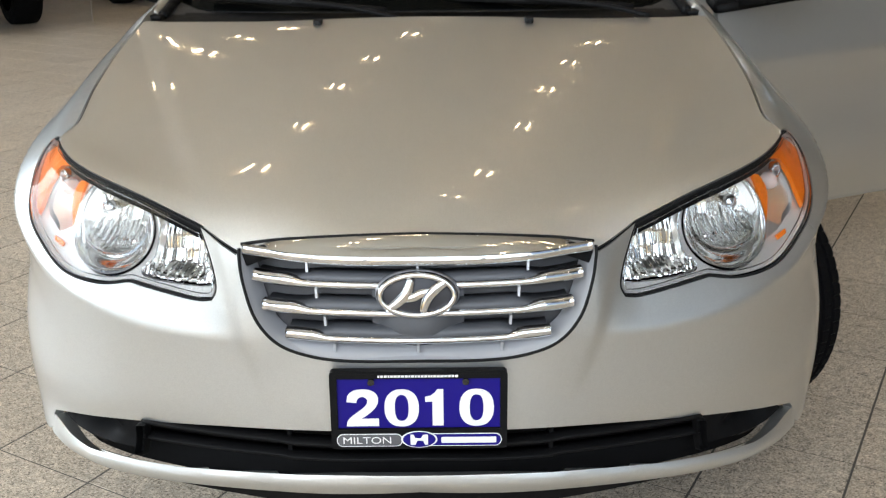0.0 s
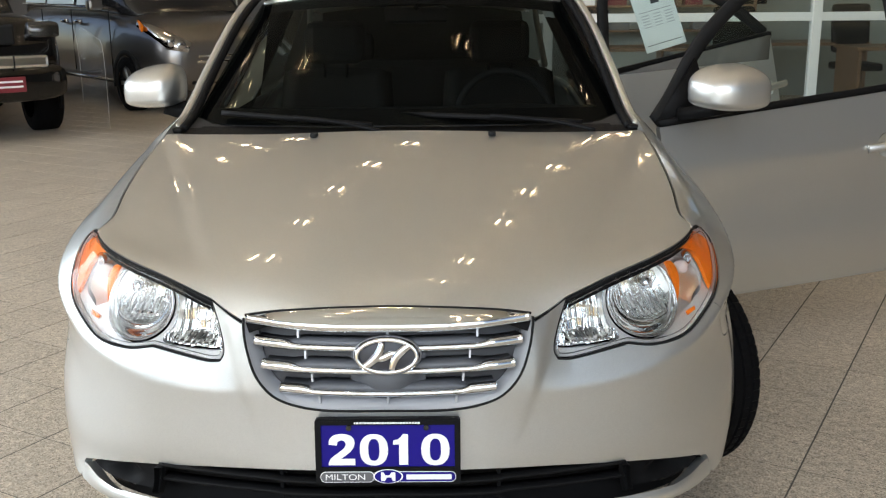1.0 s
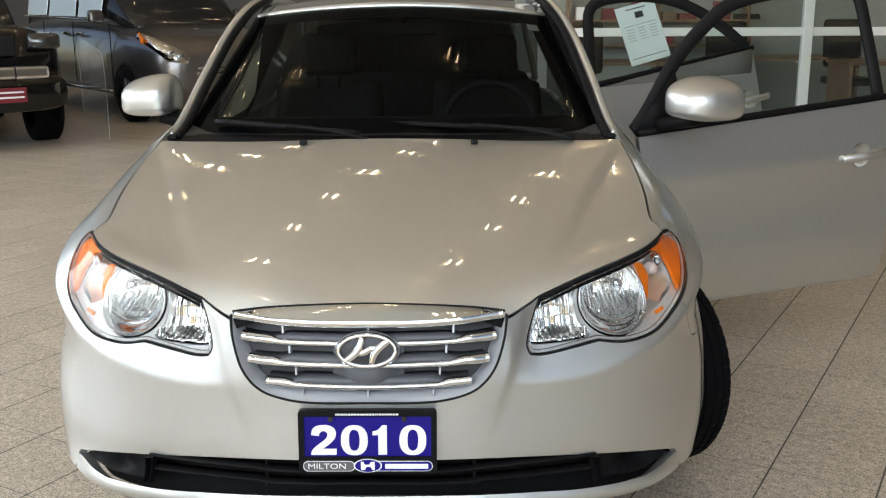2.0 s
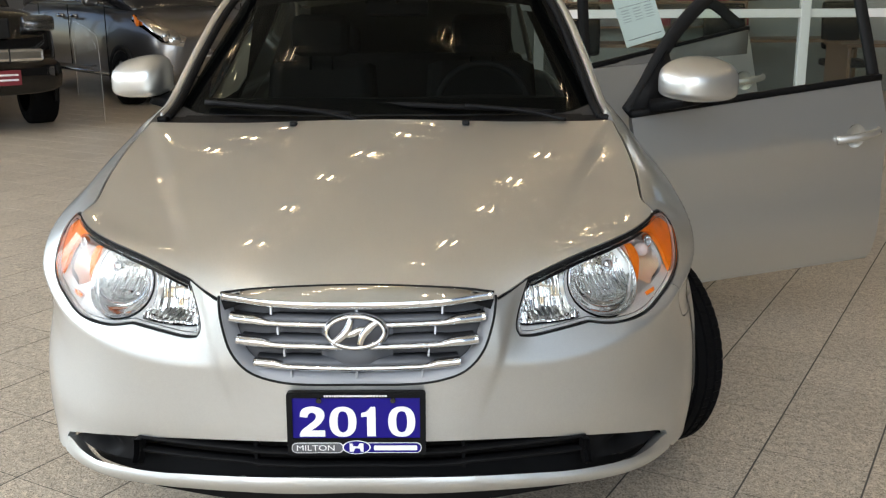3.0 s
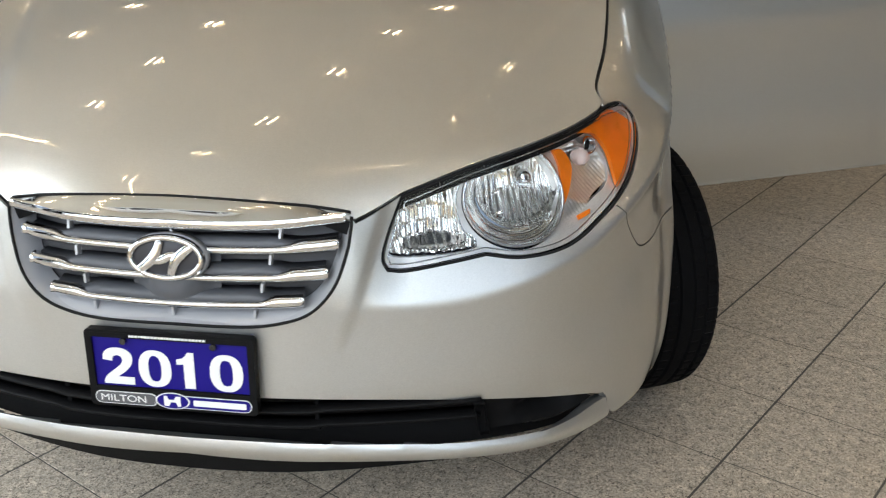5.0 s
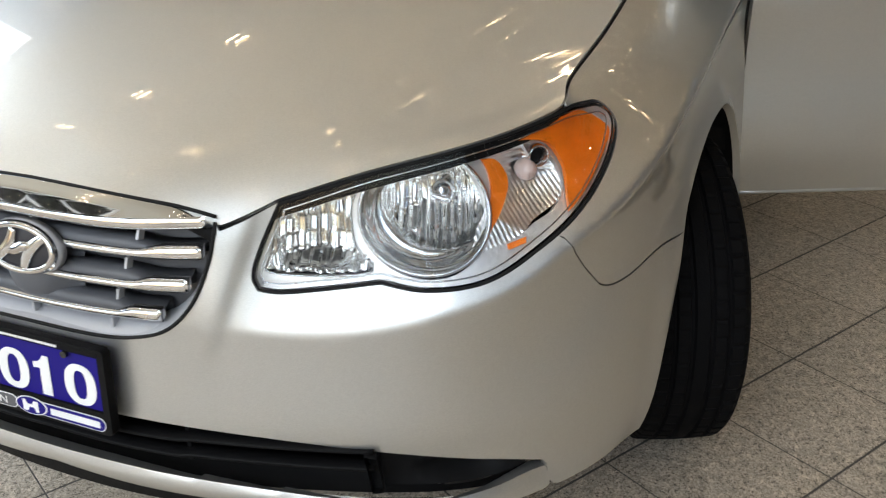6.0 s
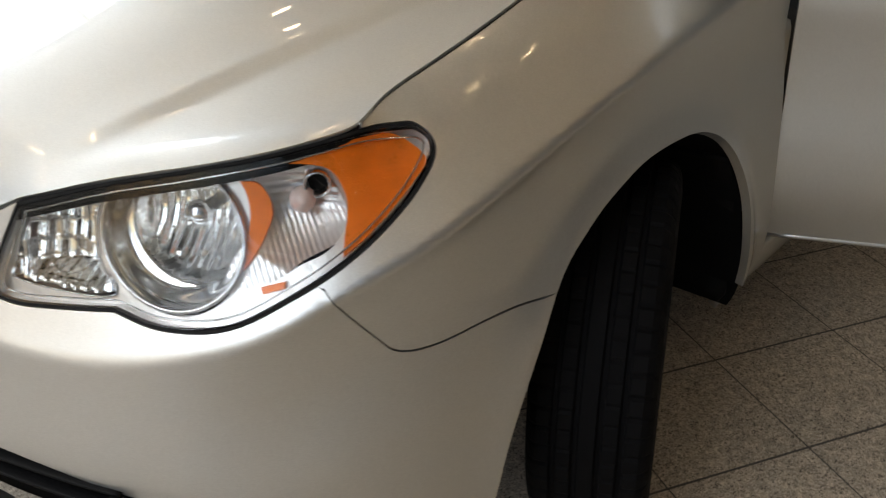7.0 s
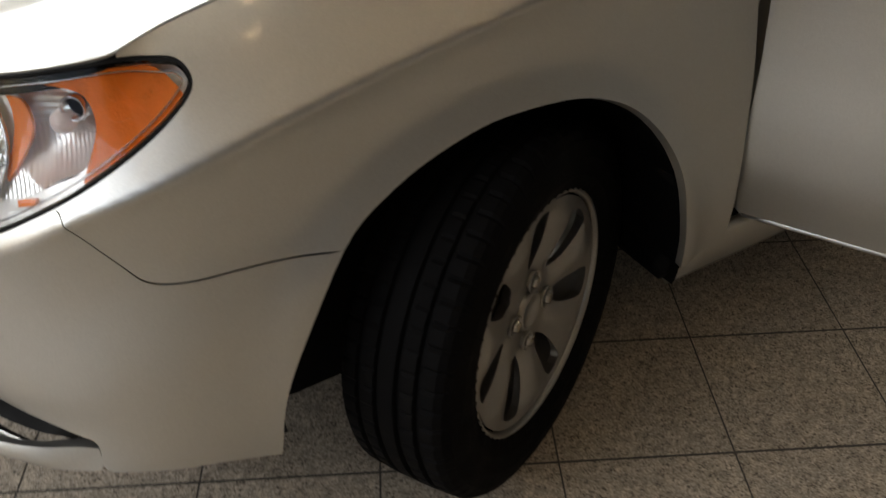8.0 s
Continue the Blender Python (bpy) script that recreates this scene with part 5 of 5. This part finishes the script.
# ---- cabin ----
part("dashboard", mesh("dashboard", *heights(24, 12, lambda a, b: ((a * 2 - 1) * .70, 1.22 + .50 * b, 1.035 + .03 * math.sin(math.pi * b) * (1 + .35 * math.exp(-((a - .76) / .12) ** 2)) - .30 * max(0, b - .8)))), dash_skin, car, "dark grey dashboard")
sw_m = Matrix.Translation((.355, 1.86, .985)) @ pose(0, 0, 0, 68)
sw = part("steering_wheel", mesh("steering_wheel", *tube([sw_m @ Vector((.182 * math.cos(a), .182 * math.sin(a), 0)) for a in np.linspace(0, 2 * math.pi, 65)[:-1]], .014, 10, True)), dash_skin, car, "dark grey steering wheel")
part("wheel_hub", block(.17, .12, .05, sw_m @ Matrix.Translation((0, -.01, -.03)), .02), dash_skin, sw)
for a in (0, 180, 270):
    part("wheel_spoke", block(.11, .035, .02, sw_m @ pose(0, 0, 0, 0, 0, a) @ Matrix.Translation((.12, 0, -.015)), .006), dash_skin, sw)


def seat(x, y):
    back = heights(12, 16, lambda a, b: (x + (a * 2 - 1) * (.25 - .05 * b), y + .55 + .22 * b - .045 * abs(a * 2 - 1) ** 3, .50 + .62 * b))
    s = part("seat_back", solid(mesh("seat_back", *back), .10), seat_cloth, car, "dark cloth front seat")
    part("seat_cushion", block(.50, .52, .16, Matrix.Translation((x, y + .30, .47)), .05), seat_cloth, s)
    part("headrest", block(.27, .09, .19, Matrix.Translation((x, y + .76, 1.235)) @ pose(0, 0, 0, -12), .04), seat_cloth, s, "dark cloth headrest")
    for q in (-.05, .05):
        part("headrest_post", mesh("headrest_post", *tube([(x + q, y + .74, 1.08), (x + q, y + .755, 1.18)], .006, 8)), plastic, s)


seat(.37, 1.85)
seat(-.37, 1.85)
part("rear_bench", block(1.25, .15, .62, Matrix.Translation((0, 3.35, .80)) @ pose(0, 0, 0, -14), .05), seat_cloth, car, "dark cloth rear bench")
for x in (-.38, .38):
    part("rear_headrest", block(.25, .09, .15, Matrix.Translation((x, 3.42, 1.17)), .035), seat_cloth, car)
rm = part("rear_view_mirror", block(.24, .035, .065, Matrix.Translation((.02, 1.86, 1.372)) @ pose(0, 0, 0, 8), .014), gloss_black, car, "black rear-view mirror")
part("mirror_stem", mesh("mirror_stem", *tube([(.02, 1.86, 1.385), (.02, 1.81, 1.415)], .008, 8)), plastic, rm)

# ---- number sign on the bumper ----
plate_m = Matrix.Translation((0, -.003, .4785)) @ pose(0, 0, 0, 86)
sign = thing("year_sign", "blue sign with white year digits in a black holder", "sign")


def rounded(w, h, r, n=6):
    out = []
    for cx, cy, a0 in ((w - r, h - r, 0), (-w + r, h - r, 90), (-w + r, -h + r, 180), (w - r, -h + r, 270)):
        out += [(cx + r * math.cos(radians(a0 + 90 * i / n)), cy + r * math.sin(radians(a0 + 90 * i / n))) for i in range(n + 1)]
    return np.array(out)


def flat_plate(name, loops, z, t, mat, parent, label="", step=.03):
    return part(name, panel(loops, lambda a, b: tuple((np.array(plate_m.to_3x3()) @ np.stack([a, b, np.full(np.shape(a), z)]) + np.array(plate_m.translation)[:, None])), step, t), mat, parent, label)


flat_plate("holder", [rounded(.160, .076, .008), rounded(.147, .066, .004)[::-1] - (0, -.002)], .008, .018, plastic, sign, "black plastic holder")
flat_plate("panel", [rounded(.149, .069, .004)], .003, .004, plate_blue, sign, "glossy blue panel")
flat_plate("holder_top", [rounded(.149, .0045, .002) + (0, .0665)], .0085, .010, plastic, sign)
flat_plate("holder_foot", [rounded(.149, .017, .004) + (0, -.053)], .0085, .010, plastic, sign)
xs_, rng_ = -.073, random.Random(3)
while xs_ < .072:
    w_ = rng_.choice((.0016, .0024, .0028))
    flat_plate("print_bar", [rounded(w_, .0021, .0008) + (xs_ + w_, .0672)], .0098, .001, plate_white, sign, "white bar of small print")
    xs_ += 2 * w_ + .0013
for sx in (-1, 1):
    flat_plate("screw", [rounded(.006, .006, .0055) + (sx * .085, .0565)], .012, .006, gloss_black, sign, "black screw", .004)
def zero(w, h, t, u):
    th = np.linspace(0, 2 * math.pi, 49)[:-1]
    sup = lambda c, e: np.sign(c) * np.abs(c) ** e
    outer = np.stack([w * sup(np.cos(th), .86), h * sup(np.sin(th), .86)], 1)
    inner = np.stack([(w - t) * sup(np.cos(th), .80), (h - u) * sup(np.sin(th), .80)], 1)
    return [outer, inner[::-1]]


DIGIT_Y = .0035
for cx in (-.031, .1045):
    flat_plate("digit", [lp + (cx, DIGIT_Y) for lp in zero(.0312, .0365, .0188, .0110)], .0045, .001, plate_white, sign, "white digit 0", .004)
one = np.array([(.0155, -.0352), (.0155, .036), (.004, .036), (.0, .0295), (-.0075, .0235), (-.0175, .0215), (-.0175, .0115), (-.0045, .0125), (-.0045, -.0352)])
flat_plate("digit", [one[::-1] + (.0290, DIGIT_Y)], .0045, .001, plate_white, sign, "white digit 1", .004)
two = curve([(-.0295, -.0355), (.0295, -.0355), (.0295, -.0205), (-.002, -.0205), (.010, -.012), (.022, -.001), (.0285, .012), (.0265, .026), (.016, .0345), (0, .0372), (-.017, .034), (-.0265, .0245), (-.0285, .0125), (-.0105, .0105), (-.009, .0175), (-.001, .0225), (.0065, .0195), (.009, .0125), (.004, .003), (-.010, -.0085), (-.023, -.019), (-.0285, -.028)], 3, True, (0, 1, 2, 3, 12, 13))
flat_plate("digit", [two + (-.1020, DIGIT_Y)], .0045, .001, plate_white, sign, "white digit 2", .004)
flat_plate("pill_edge", [rounded(.0600, .0125, .012) + (-.090, -.0575)], .0096, .001, plate_white, sign)
flat_plate("pill", [rounded(.0585, .011, .0108) + (-.090, -.0575)], .0102, .001, plate_grey, sign)
words("MILTON", .0190, plate_white, sign, plate_m @ Matrix.Translation((-.0945, -.0578, .0112)), "town_name", 0.0, .0002, 1.28)
flat_plate("maker_edge", [rounded(.072, .0125, .012) + (.078, -.0575)], .0094, .001, plate_white, sign)
flat_plate("maker_pill", [rounded(.0705, .011, .0108) + (.078, -.0575)], .0100, .001, plate_blue, sign)
flat_plate("maker_bar", [rounded(.050, .0058, .002) + (.090, -.0575)], .0110, .001, plate_white, sign, "white bar in place of the maker's name")
ov = np.array([(.033 * math.cos(a), .0165 * math.sin(a)) for a in np.linspace(0, 2 * math.pi, 41)[:-1]])
flat_plate("maker_oval_edge", [ov + (0, -.056)], .0106, .001, plate_white, sign)
flat_plate("maker_oval", [ov * .9 + (0, -.056)], .0114, .001, plate_blue, sign)
flat_plate("maker_mark", [np.array([(-.016, -.010), (-.007, -.010), (-.003, -.002), (.007, -.002), (.010, -.010), (.016, -.010), (.016, .010), (.007, .010), (.003, .003), (-.007, .003), (-.010, .010), (-.016, .010)]) + (0, -.056)], .0122, .001, plate_white, sign, "white slanted mark")


# ---- the other vehicles and small things on the floor ----
def rings(sections, n_out=18, closed_ends=True):
    """Lofts a vehicle body through cross-sections (y, half width, z low, z high, tuck): rounded boxes."""
    vs, fs = [], []
    prof = []
    for y, w, z0, z1, tuck in sections:
        ring_ = []
        for i in range(n_out):
            a = 2 * math.pi * i / n_out
            ca, sa = math.cos(a), math.sin(a)
            ex = .42
            px, pz = math.copysign(abs(ca) ** ex, ca), math.copysign(abs(sa) ** ex, sa)
            zz = (z0 + z1) / 2 + (z1 - z0) / 2 * pz
            ring_.append((w * px * (1 - tuck * max(0, pz) ** 2), y, zz))
        prof.append(ring_)
    for r_ in prof:
        vs += r_
    m = n_out
    for i in range(len(prof) - 1):
        fs += [(i * m + j, i * m + (j + 1) % m, (i + 1) * m + (j + 1) % m, (i + 1) * m + j) for j in range(m)]
    fs += [tuple(range(m))[::-1], tuple((len(prof) - 1) * m + j for j in range(m))]
    return vs, fs


def road_wheel(parent, x, y, r=.34, w=.23, rim_mat=alloy):
    s = 1 if x > 0 else -1
    vs, fs = lathe([(-w / 2, r * .66), (-w / 2, r * .93), (-w / 2 + .02, r * .99), (0, r), (w / 2 - .02, r * .99), (w / 2, r * .93), (w / 2, r * .66)], 40)
    t = part("tyre", mesh("tyre", [(x + a, y + b, r + c) for a, b, c in vs], fs), rubber, parent, "black tyre")
    vs, fs = lathe([(w * .40, r * .66), (w * .30, r * .60), (w * .22, r * .3), (w * .30, r * .12), (w * .32, 0)], 30)
    rim = part("rim", mesh("rim", [(x + s * a, y + b, r + c) for a, b, c in vs], fs), plastic, t)
    for i in range(5):
        a = 2 * math.pi * i / 5
        for q in (-.09, .09):
            p0, p1 = (r * .12, a + q), (r * .64, a + q * .8)
            path = [(x + s * w * .36, y + p[0] * math.cos(p[1]), r + p[0] * math.sin(p[1])) for p in (p0, p1)]
            part("spoke", mesh("spoke", *sweep(path, [(-.012, -.012), (.012, -.012), (.012, .012), (-.012, .012)], up=(1, 0, 0))), rim_mat, t)
    return t


def arch_ring(parent, x, y, r, mat):
    s = 1 if x > 0 else -1
    path = [(x, y + r * math.cos(a), .34 + r * math.sin(a)) for a in np.linspace(-.15, math.pi + .15, 24)]
    part("wheel_arch", mesh("wheel_arch", *sweep(path, [(-.03, -.02), (.03, -.02), (.03, .02), (-.03, .02)], up=(1, 0, 0))), mat, parent)


# van panes: the bright reflection on the glass is put into their pale colour
reflection_pane = material("pane_with_reflection", (.62, .64, .63), .10, metal=.55, coat=.6)
# dark minivan; its own frame: front at y = 0, length along +y
van = thing("minivan", "dark grey minivan parked in the showroom", "car")
part("body", mesh("body", *rings([(.02, .62, .35, .78, .05), (.10, .82, .25, .90, .08), (.35, .93, .22, .98, .10), (.80, .97, .22, 1.06, .12), (1.25, .985, .22, 1.10, .10), (2.0, .99, .22, 1.14, .06), (3.5, .99, .22, 1.16, .06), (4.6, .98, .24, 1.16, .06), (4.95, .93, .30, 1.10, .06), (5.05, .80, .40, 1.0, .05)], 28)), dark_paint, van, "dark grey metallic body")
part("cabin", mesh("cabin", *rings([(1.05, .74, 1.0, 1.10, .1), (1.5, .84, 1.0, 1.42, .16), (2.0, .86, 1.0, 1.70, .18), (2.6, .87, 1.0, 1.77, .18), (4.0, .86, 1.0, 1.76, .18), (4.75, .82, 1.0, 1.66, .18), (4.95, .78, 1.0, 1.15, .1)], 28)), gloss_black, van, "dark glass house")
part("roof_panel", mesh("roof_panel", *heights(10, 16, lambda a, b: ((a * 2 - 1) * .72, 2.05 + 2.6 * b, 1.775 - .03 * (a * 2 - 1) ** 2 - .02 * b))), dark_paint, van)
for sx in (1, -1):
    for y0, y1, z0, z1 in ((1.75, 2.55, 1.15, 1.60), (2.65, 3.65, 1.16, 1.62), (3.75, 4.55, 1.17, 1.58)):
        part("side_pane", block(.012, y1 - y0, z1 - z0, Matrix.Translation((sx * .872, (y0 + y1) / 2, (z0 + z1) / 2)) @ pose(0, 0, 0, 0, -sx * 12), .004), reflection_pane, van, "side window")
    part("belt_chrome", mesh("belt_chrome", *tube([(sx * .945, 1.45, 1.125), (sx * .955, 3.0, 1.15), (sx * .94, 4.6, 1.165)], .010, 6)), chrome, van, "chrome belt strip")
    part("rub_strip", mesh("rub_strip", *tube([(sx * .985, 1.35, .33), (sx * .99, 3.6, .33)], .014, 6)), chrome, van, "chrome sill strip")
    for y in (2.36, 2.84):
        h = part("door_handle", mesh("door_handle", *tube([(sx * 1.0, y - .12, .965), (sx * 1.03, y, .97), (sx * 1.0, y + .12, .965)], .024, 8)), chrome, van, "chrome door handle")
    for y in (1.35, 2.60, 3.72):
        part("door_gap", block(.012, .010, .72, Matrix.Translation((sx * .984, y, .74)), .002), gasket, van)
    part("wing_mirror", block(.20, .13, .15, Matrix.Translation((sx * 1.05, 1.62, 1.17)), .04), dark_paint, van, "dark wing mirror")
    lampv = [(sx * x, y, z) for x, y, z in ((.52, .025, .76), (.68, .08, .84), (.84, .34, .945), (.915, .66, 1.005), (.945, .62, .93), (.905, .27, .82), (.80, .10, .70), (.58, .025, .66))]
    lp = part("headlamp", solid(mesh("headlamp", lampv, [tuple(range(8)) if sx > 0 else tuple(range(8))[::-1]]), .02), chrome, van, "clear headlamp")
    part("amber_mark", block(.03, .20, .075, Matrix.Translation((sx * .930, .545, .945)) @ pose(0, 0, 0, 18, 0, sx * 12), .012), amber_solid, lp, "amber marker")
    for i, (x, y, z) in enumerate(((.66, .045, .745), (.76, .10, .78))):
        vs, fs = lathe([(0, .0), (0, .05), (.02, .055), (.03, .045), (.03, 0)], 18)
        m = Matrix.Translation((sx * x, y, z)) @ pose(0, 0, 0, 0, 0, -90)
        part("projector", mesh("projector", [m @ Vector(v) for v in vs], fs), satin, lp)
    part("fog_lamp", block(.16, .04, .09, Matrix.Translation((sx * .68, .075, .45)), .03), chrome, van, "fog lamp")
    for y in (.95, 3.98):
        arch_ring(van, sx * .965, y, .385, gasket)
        road_wheel(van, sx * .88, y)
for z, w in ((.62, .9), (.56, .95)):
    part("grille_bar", block(w, .03, .03, Matrix.Translation((0, .03, z)), .008), chrome, van, "chrome grille bar")
part("lower_grille", block(1.1, .04, .16, Matrix.Translation((0, .05, .40)), .02), gasket, van)
for o in van.children_recursive:
    if not o.name.startswith(("tyre", "rim", "spoke", "wheel_arch")):
        o.data.transform(Matrix.Diagonal((1, 1, 1.12, 1)))
van.matrix_world = pose(-2.54, 10.75, 0, 0, 0, 40.6)

# black off-road wagon
smoked = material("smoked_lamp", (.10, .10, .105), .10, metal=.8, coat=1.0)
suv = thing("off_road_wagon", "black off-road wagon with chrome bumper bar", "car")
part("body", mesh("body", *rings([(.05, .86, .50, 1.14, .03), (.16, .93, .45, 1.22, .04), (.60, .95, .42, 1.27, .05), (1.35, .96, .40, 1.30, .05), (3.8, .96, .40, 1.22, .05), (4.6, .94, .45, 1.2, .05)], 28)), black_paint, suv, "gloss black body")
part("cabin", mesh("cabin", *rings([(1.2, .78, 1.1, 1.22, .1), (1.75, .82, 1.1, 1.72, .14), (2.3, .83, 1.1, 1.82, .14), (4.3, .82, 1.1, 1.80, .14), (4.55, .80, 1.1, 1.3, .1)], 24)), gloss_black, suv, "dark glass house")
part("front_bumper", mesh("front_bumper", *rings([(-.10, .80, .42, .74, .0), (-.06, .93, .40, .78, .0), (.2, .97, .40, .80, .0)], 24)), black_paint, suv, "black bumper")
part("chrome_bar", block(1.50, .05, .13, Matrix.Translation((0, -.10, .80)), .03), chrome, suv, "chrome bumper bar")
for x in (-.42, -.14, .14, .42):
    part("bar_gap", block(.012, .02, .13, Matrix.Translation((x, -.125, .80)), .003), gasket, suv)
part("grille", block(.95, .05, .20, Matrix.Translation((0, .01, 1.06)), .02), gasket, suv, "black grille")
part("red_plate", block(.30, .02, .15, Matrix.Translation((.36, -.125, .58)), .006), red_board, suv, "red dealer plate")
for z in (.61, .56):
    part("plate_bar", block(.24, .006, .018, Matrix.Translation((.36, -.138, z)), 0), plate_white, suv)
for sx in (1, -1):
    lp = part("headlamp", mesh("headlamp", *rings([(-.005, .14, 1.04, 1.14, 0), (.03, .16, 1.02, 1.18, 0), (.22, .16, 1.03, 1.19, 0)], 16)), smoked, suv, "clear headlamp")
    lp.location.x = sx * .76
    part("lamp_glass", block(.28, .01, .12, Matrix.Translation((0, -.012, 1.095)), .01), lens, lp)
    part("fog_lamp", block(.11, .05, .11, Matrix.Translation((sx * .80, -.075, .63)), .024), smoked, suv, "round fog lamp")
    for y in (.80, 3.6):
        arch_ring(suv, sx * .95, y, .46, plastic)
        road_wheel(suv, sx * .86, y, .42, .28)
suv.matrix_world = pose(-4.56, 7.95, 0, 0, 0, 35)

# clear acrylic leaflet stand
stand = thing("acrylic_stand", "clear acrylic display stand on the floor", "display stand")
part("back_sheet", mesh("back_sheet", [(-.13, 0, .0), (.13, 0, .0), (.12, 0, .80), (.0, .02, 1.05), (-.14, .02, 1.10), (-.13, 0, .75)], [(0, 1, 2, 5), (5, 2, 3, 4)], smooth=False), acrylic, stand).visible_shadow = False
edge_mat = material("cut_edge", (.55, .56, .56), .3)
for path in (((-.13, -.005, .30), (-.13, -.005, .75), (-.16, .015, 1.10)), ((.13, -.005, 0), (.12, -.005, .85), (.05, .015, .99), (-.10, .015, 1.10))):
    part("cut_edge", mesh("cut_edge", *tube(curve(path, 5), .0022, 6)), edge_mat, stand, "bright cut edge")
part("card", block(.17, .004, .012, Matrix.Translation((0, -.01, .62)), .0), ink, stand)
stand.matrix_world = pose(-3.74, 9.15, 0, 0, 0, 10)


# ---- floor tiles ----
def tile_data(name):
    gx, gy, h, b = TILE / 2 - .0030, TILE / 2 - .0018, .006, .0005
    corners = ((-1, -1), (1, -1), (1, 1), (-1, 1))
    vs = [(sx * gx, sy * gy, -h) for sx, sy in corners]
    vs += [(sx * gx, sy * gy, -b) for sx, sy in corners]
    vs += [(sx * (gx - b), sy * (gy - b), 0) for sx, sy in corners]
    fs = [(0, 1, 5, 4), (1, 2, 6, 5), (2, 3, 7, 6), (3, 0, 4, 7), (4, 5, 9, 8), (5, 6, 10, 9), (6, 7, 11, 10), (7, 4, 8, 11), (8, 9, 10, 11)]
    return vs, fs


TVS, TFS = tile_data("tile")
tile_mesh = mesh("tile", TVS, TFS, tile_mat, smooth=False)
TVA = np.array(TVS)
rot = np.array(((math.cos(TURN), math.sin(TURN), 0), (-math.sin(TURN), math.cos(TURN), 0), (0, 0, 1)))
near, far_v, far_f = 0, [], []
for i in range(-70, 71):
    for j in range(-70, 71):
        c = TO[0] * TU + TO[1] * TV + ((i + .5) * TU + (j + .5) * TV) * TILE
        if not (X0 + .25 < c[0] < X1 - .25 and Y0 + .25 < c[1] < Y1 - .25):
            continue
        if (.9 < c[0] < 3.4 and -.4 < c[1] < 4.0) or (-3.4 < c[0] < -.8 and -.4 < c[1] < 4.2):
            ob = part("tile", tile_mesh, tile_mat, floor)
            ob.location, ob.rotation_euler = (c[0], c[1], 0), (0, 0, -TURN)
            near += 1
        else:
            o = len(far_v)
            far_v += [tuple(p) for p in (rot @ TVA.T).T + (c[0], c[1], 0)]
            far_f += [tuple(o + q for q in f) for f in TFS]
tagged(part("tile_field", mesh("tile_field", far_v, far_f, tile_mat, smooth=False), tile_mat, floor, "beige speckled floor tiles"), kind="stuff")
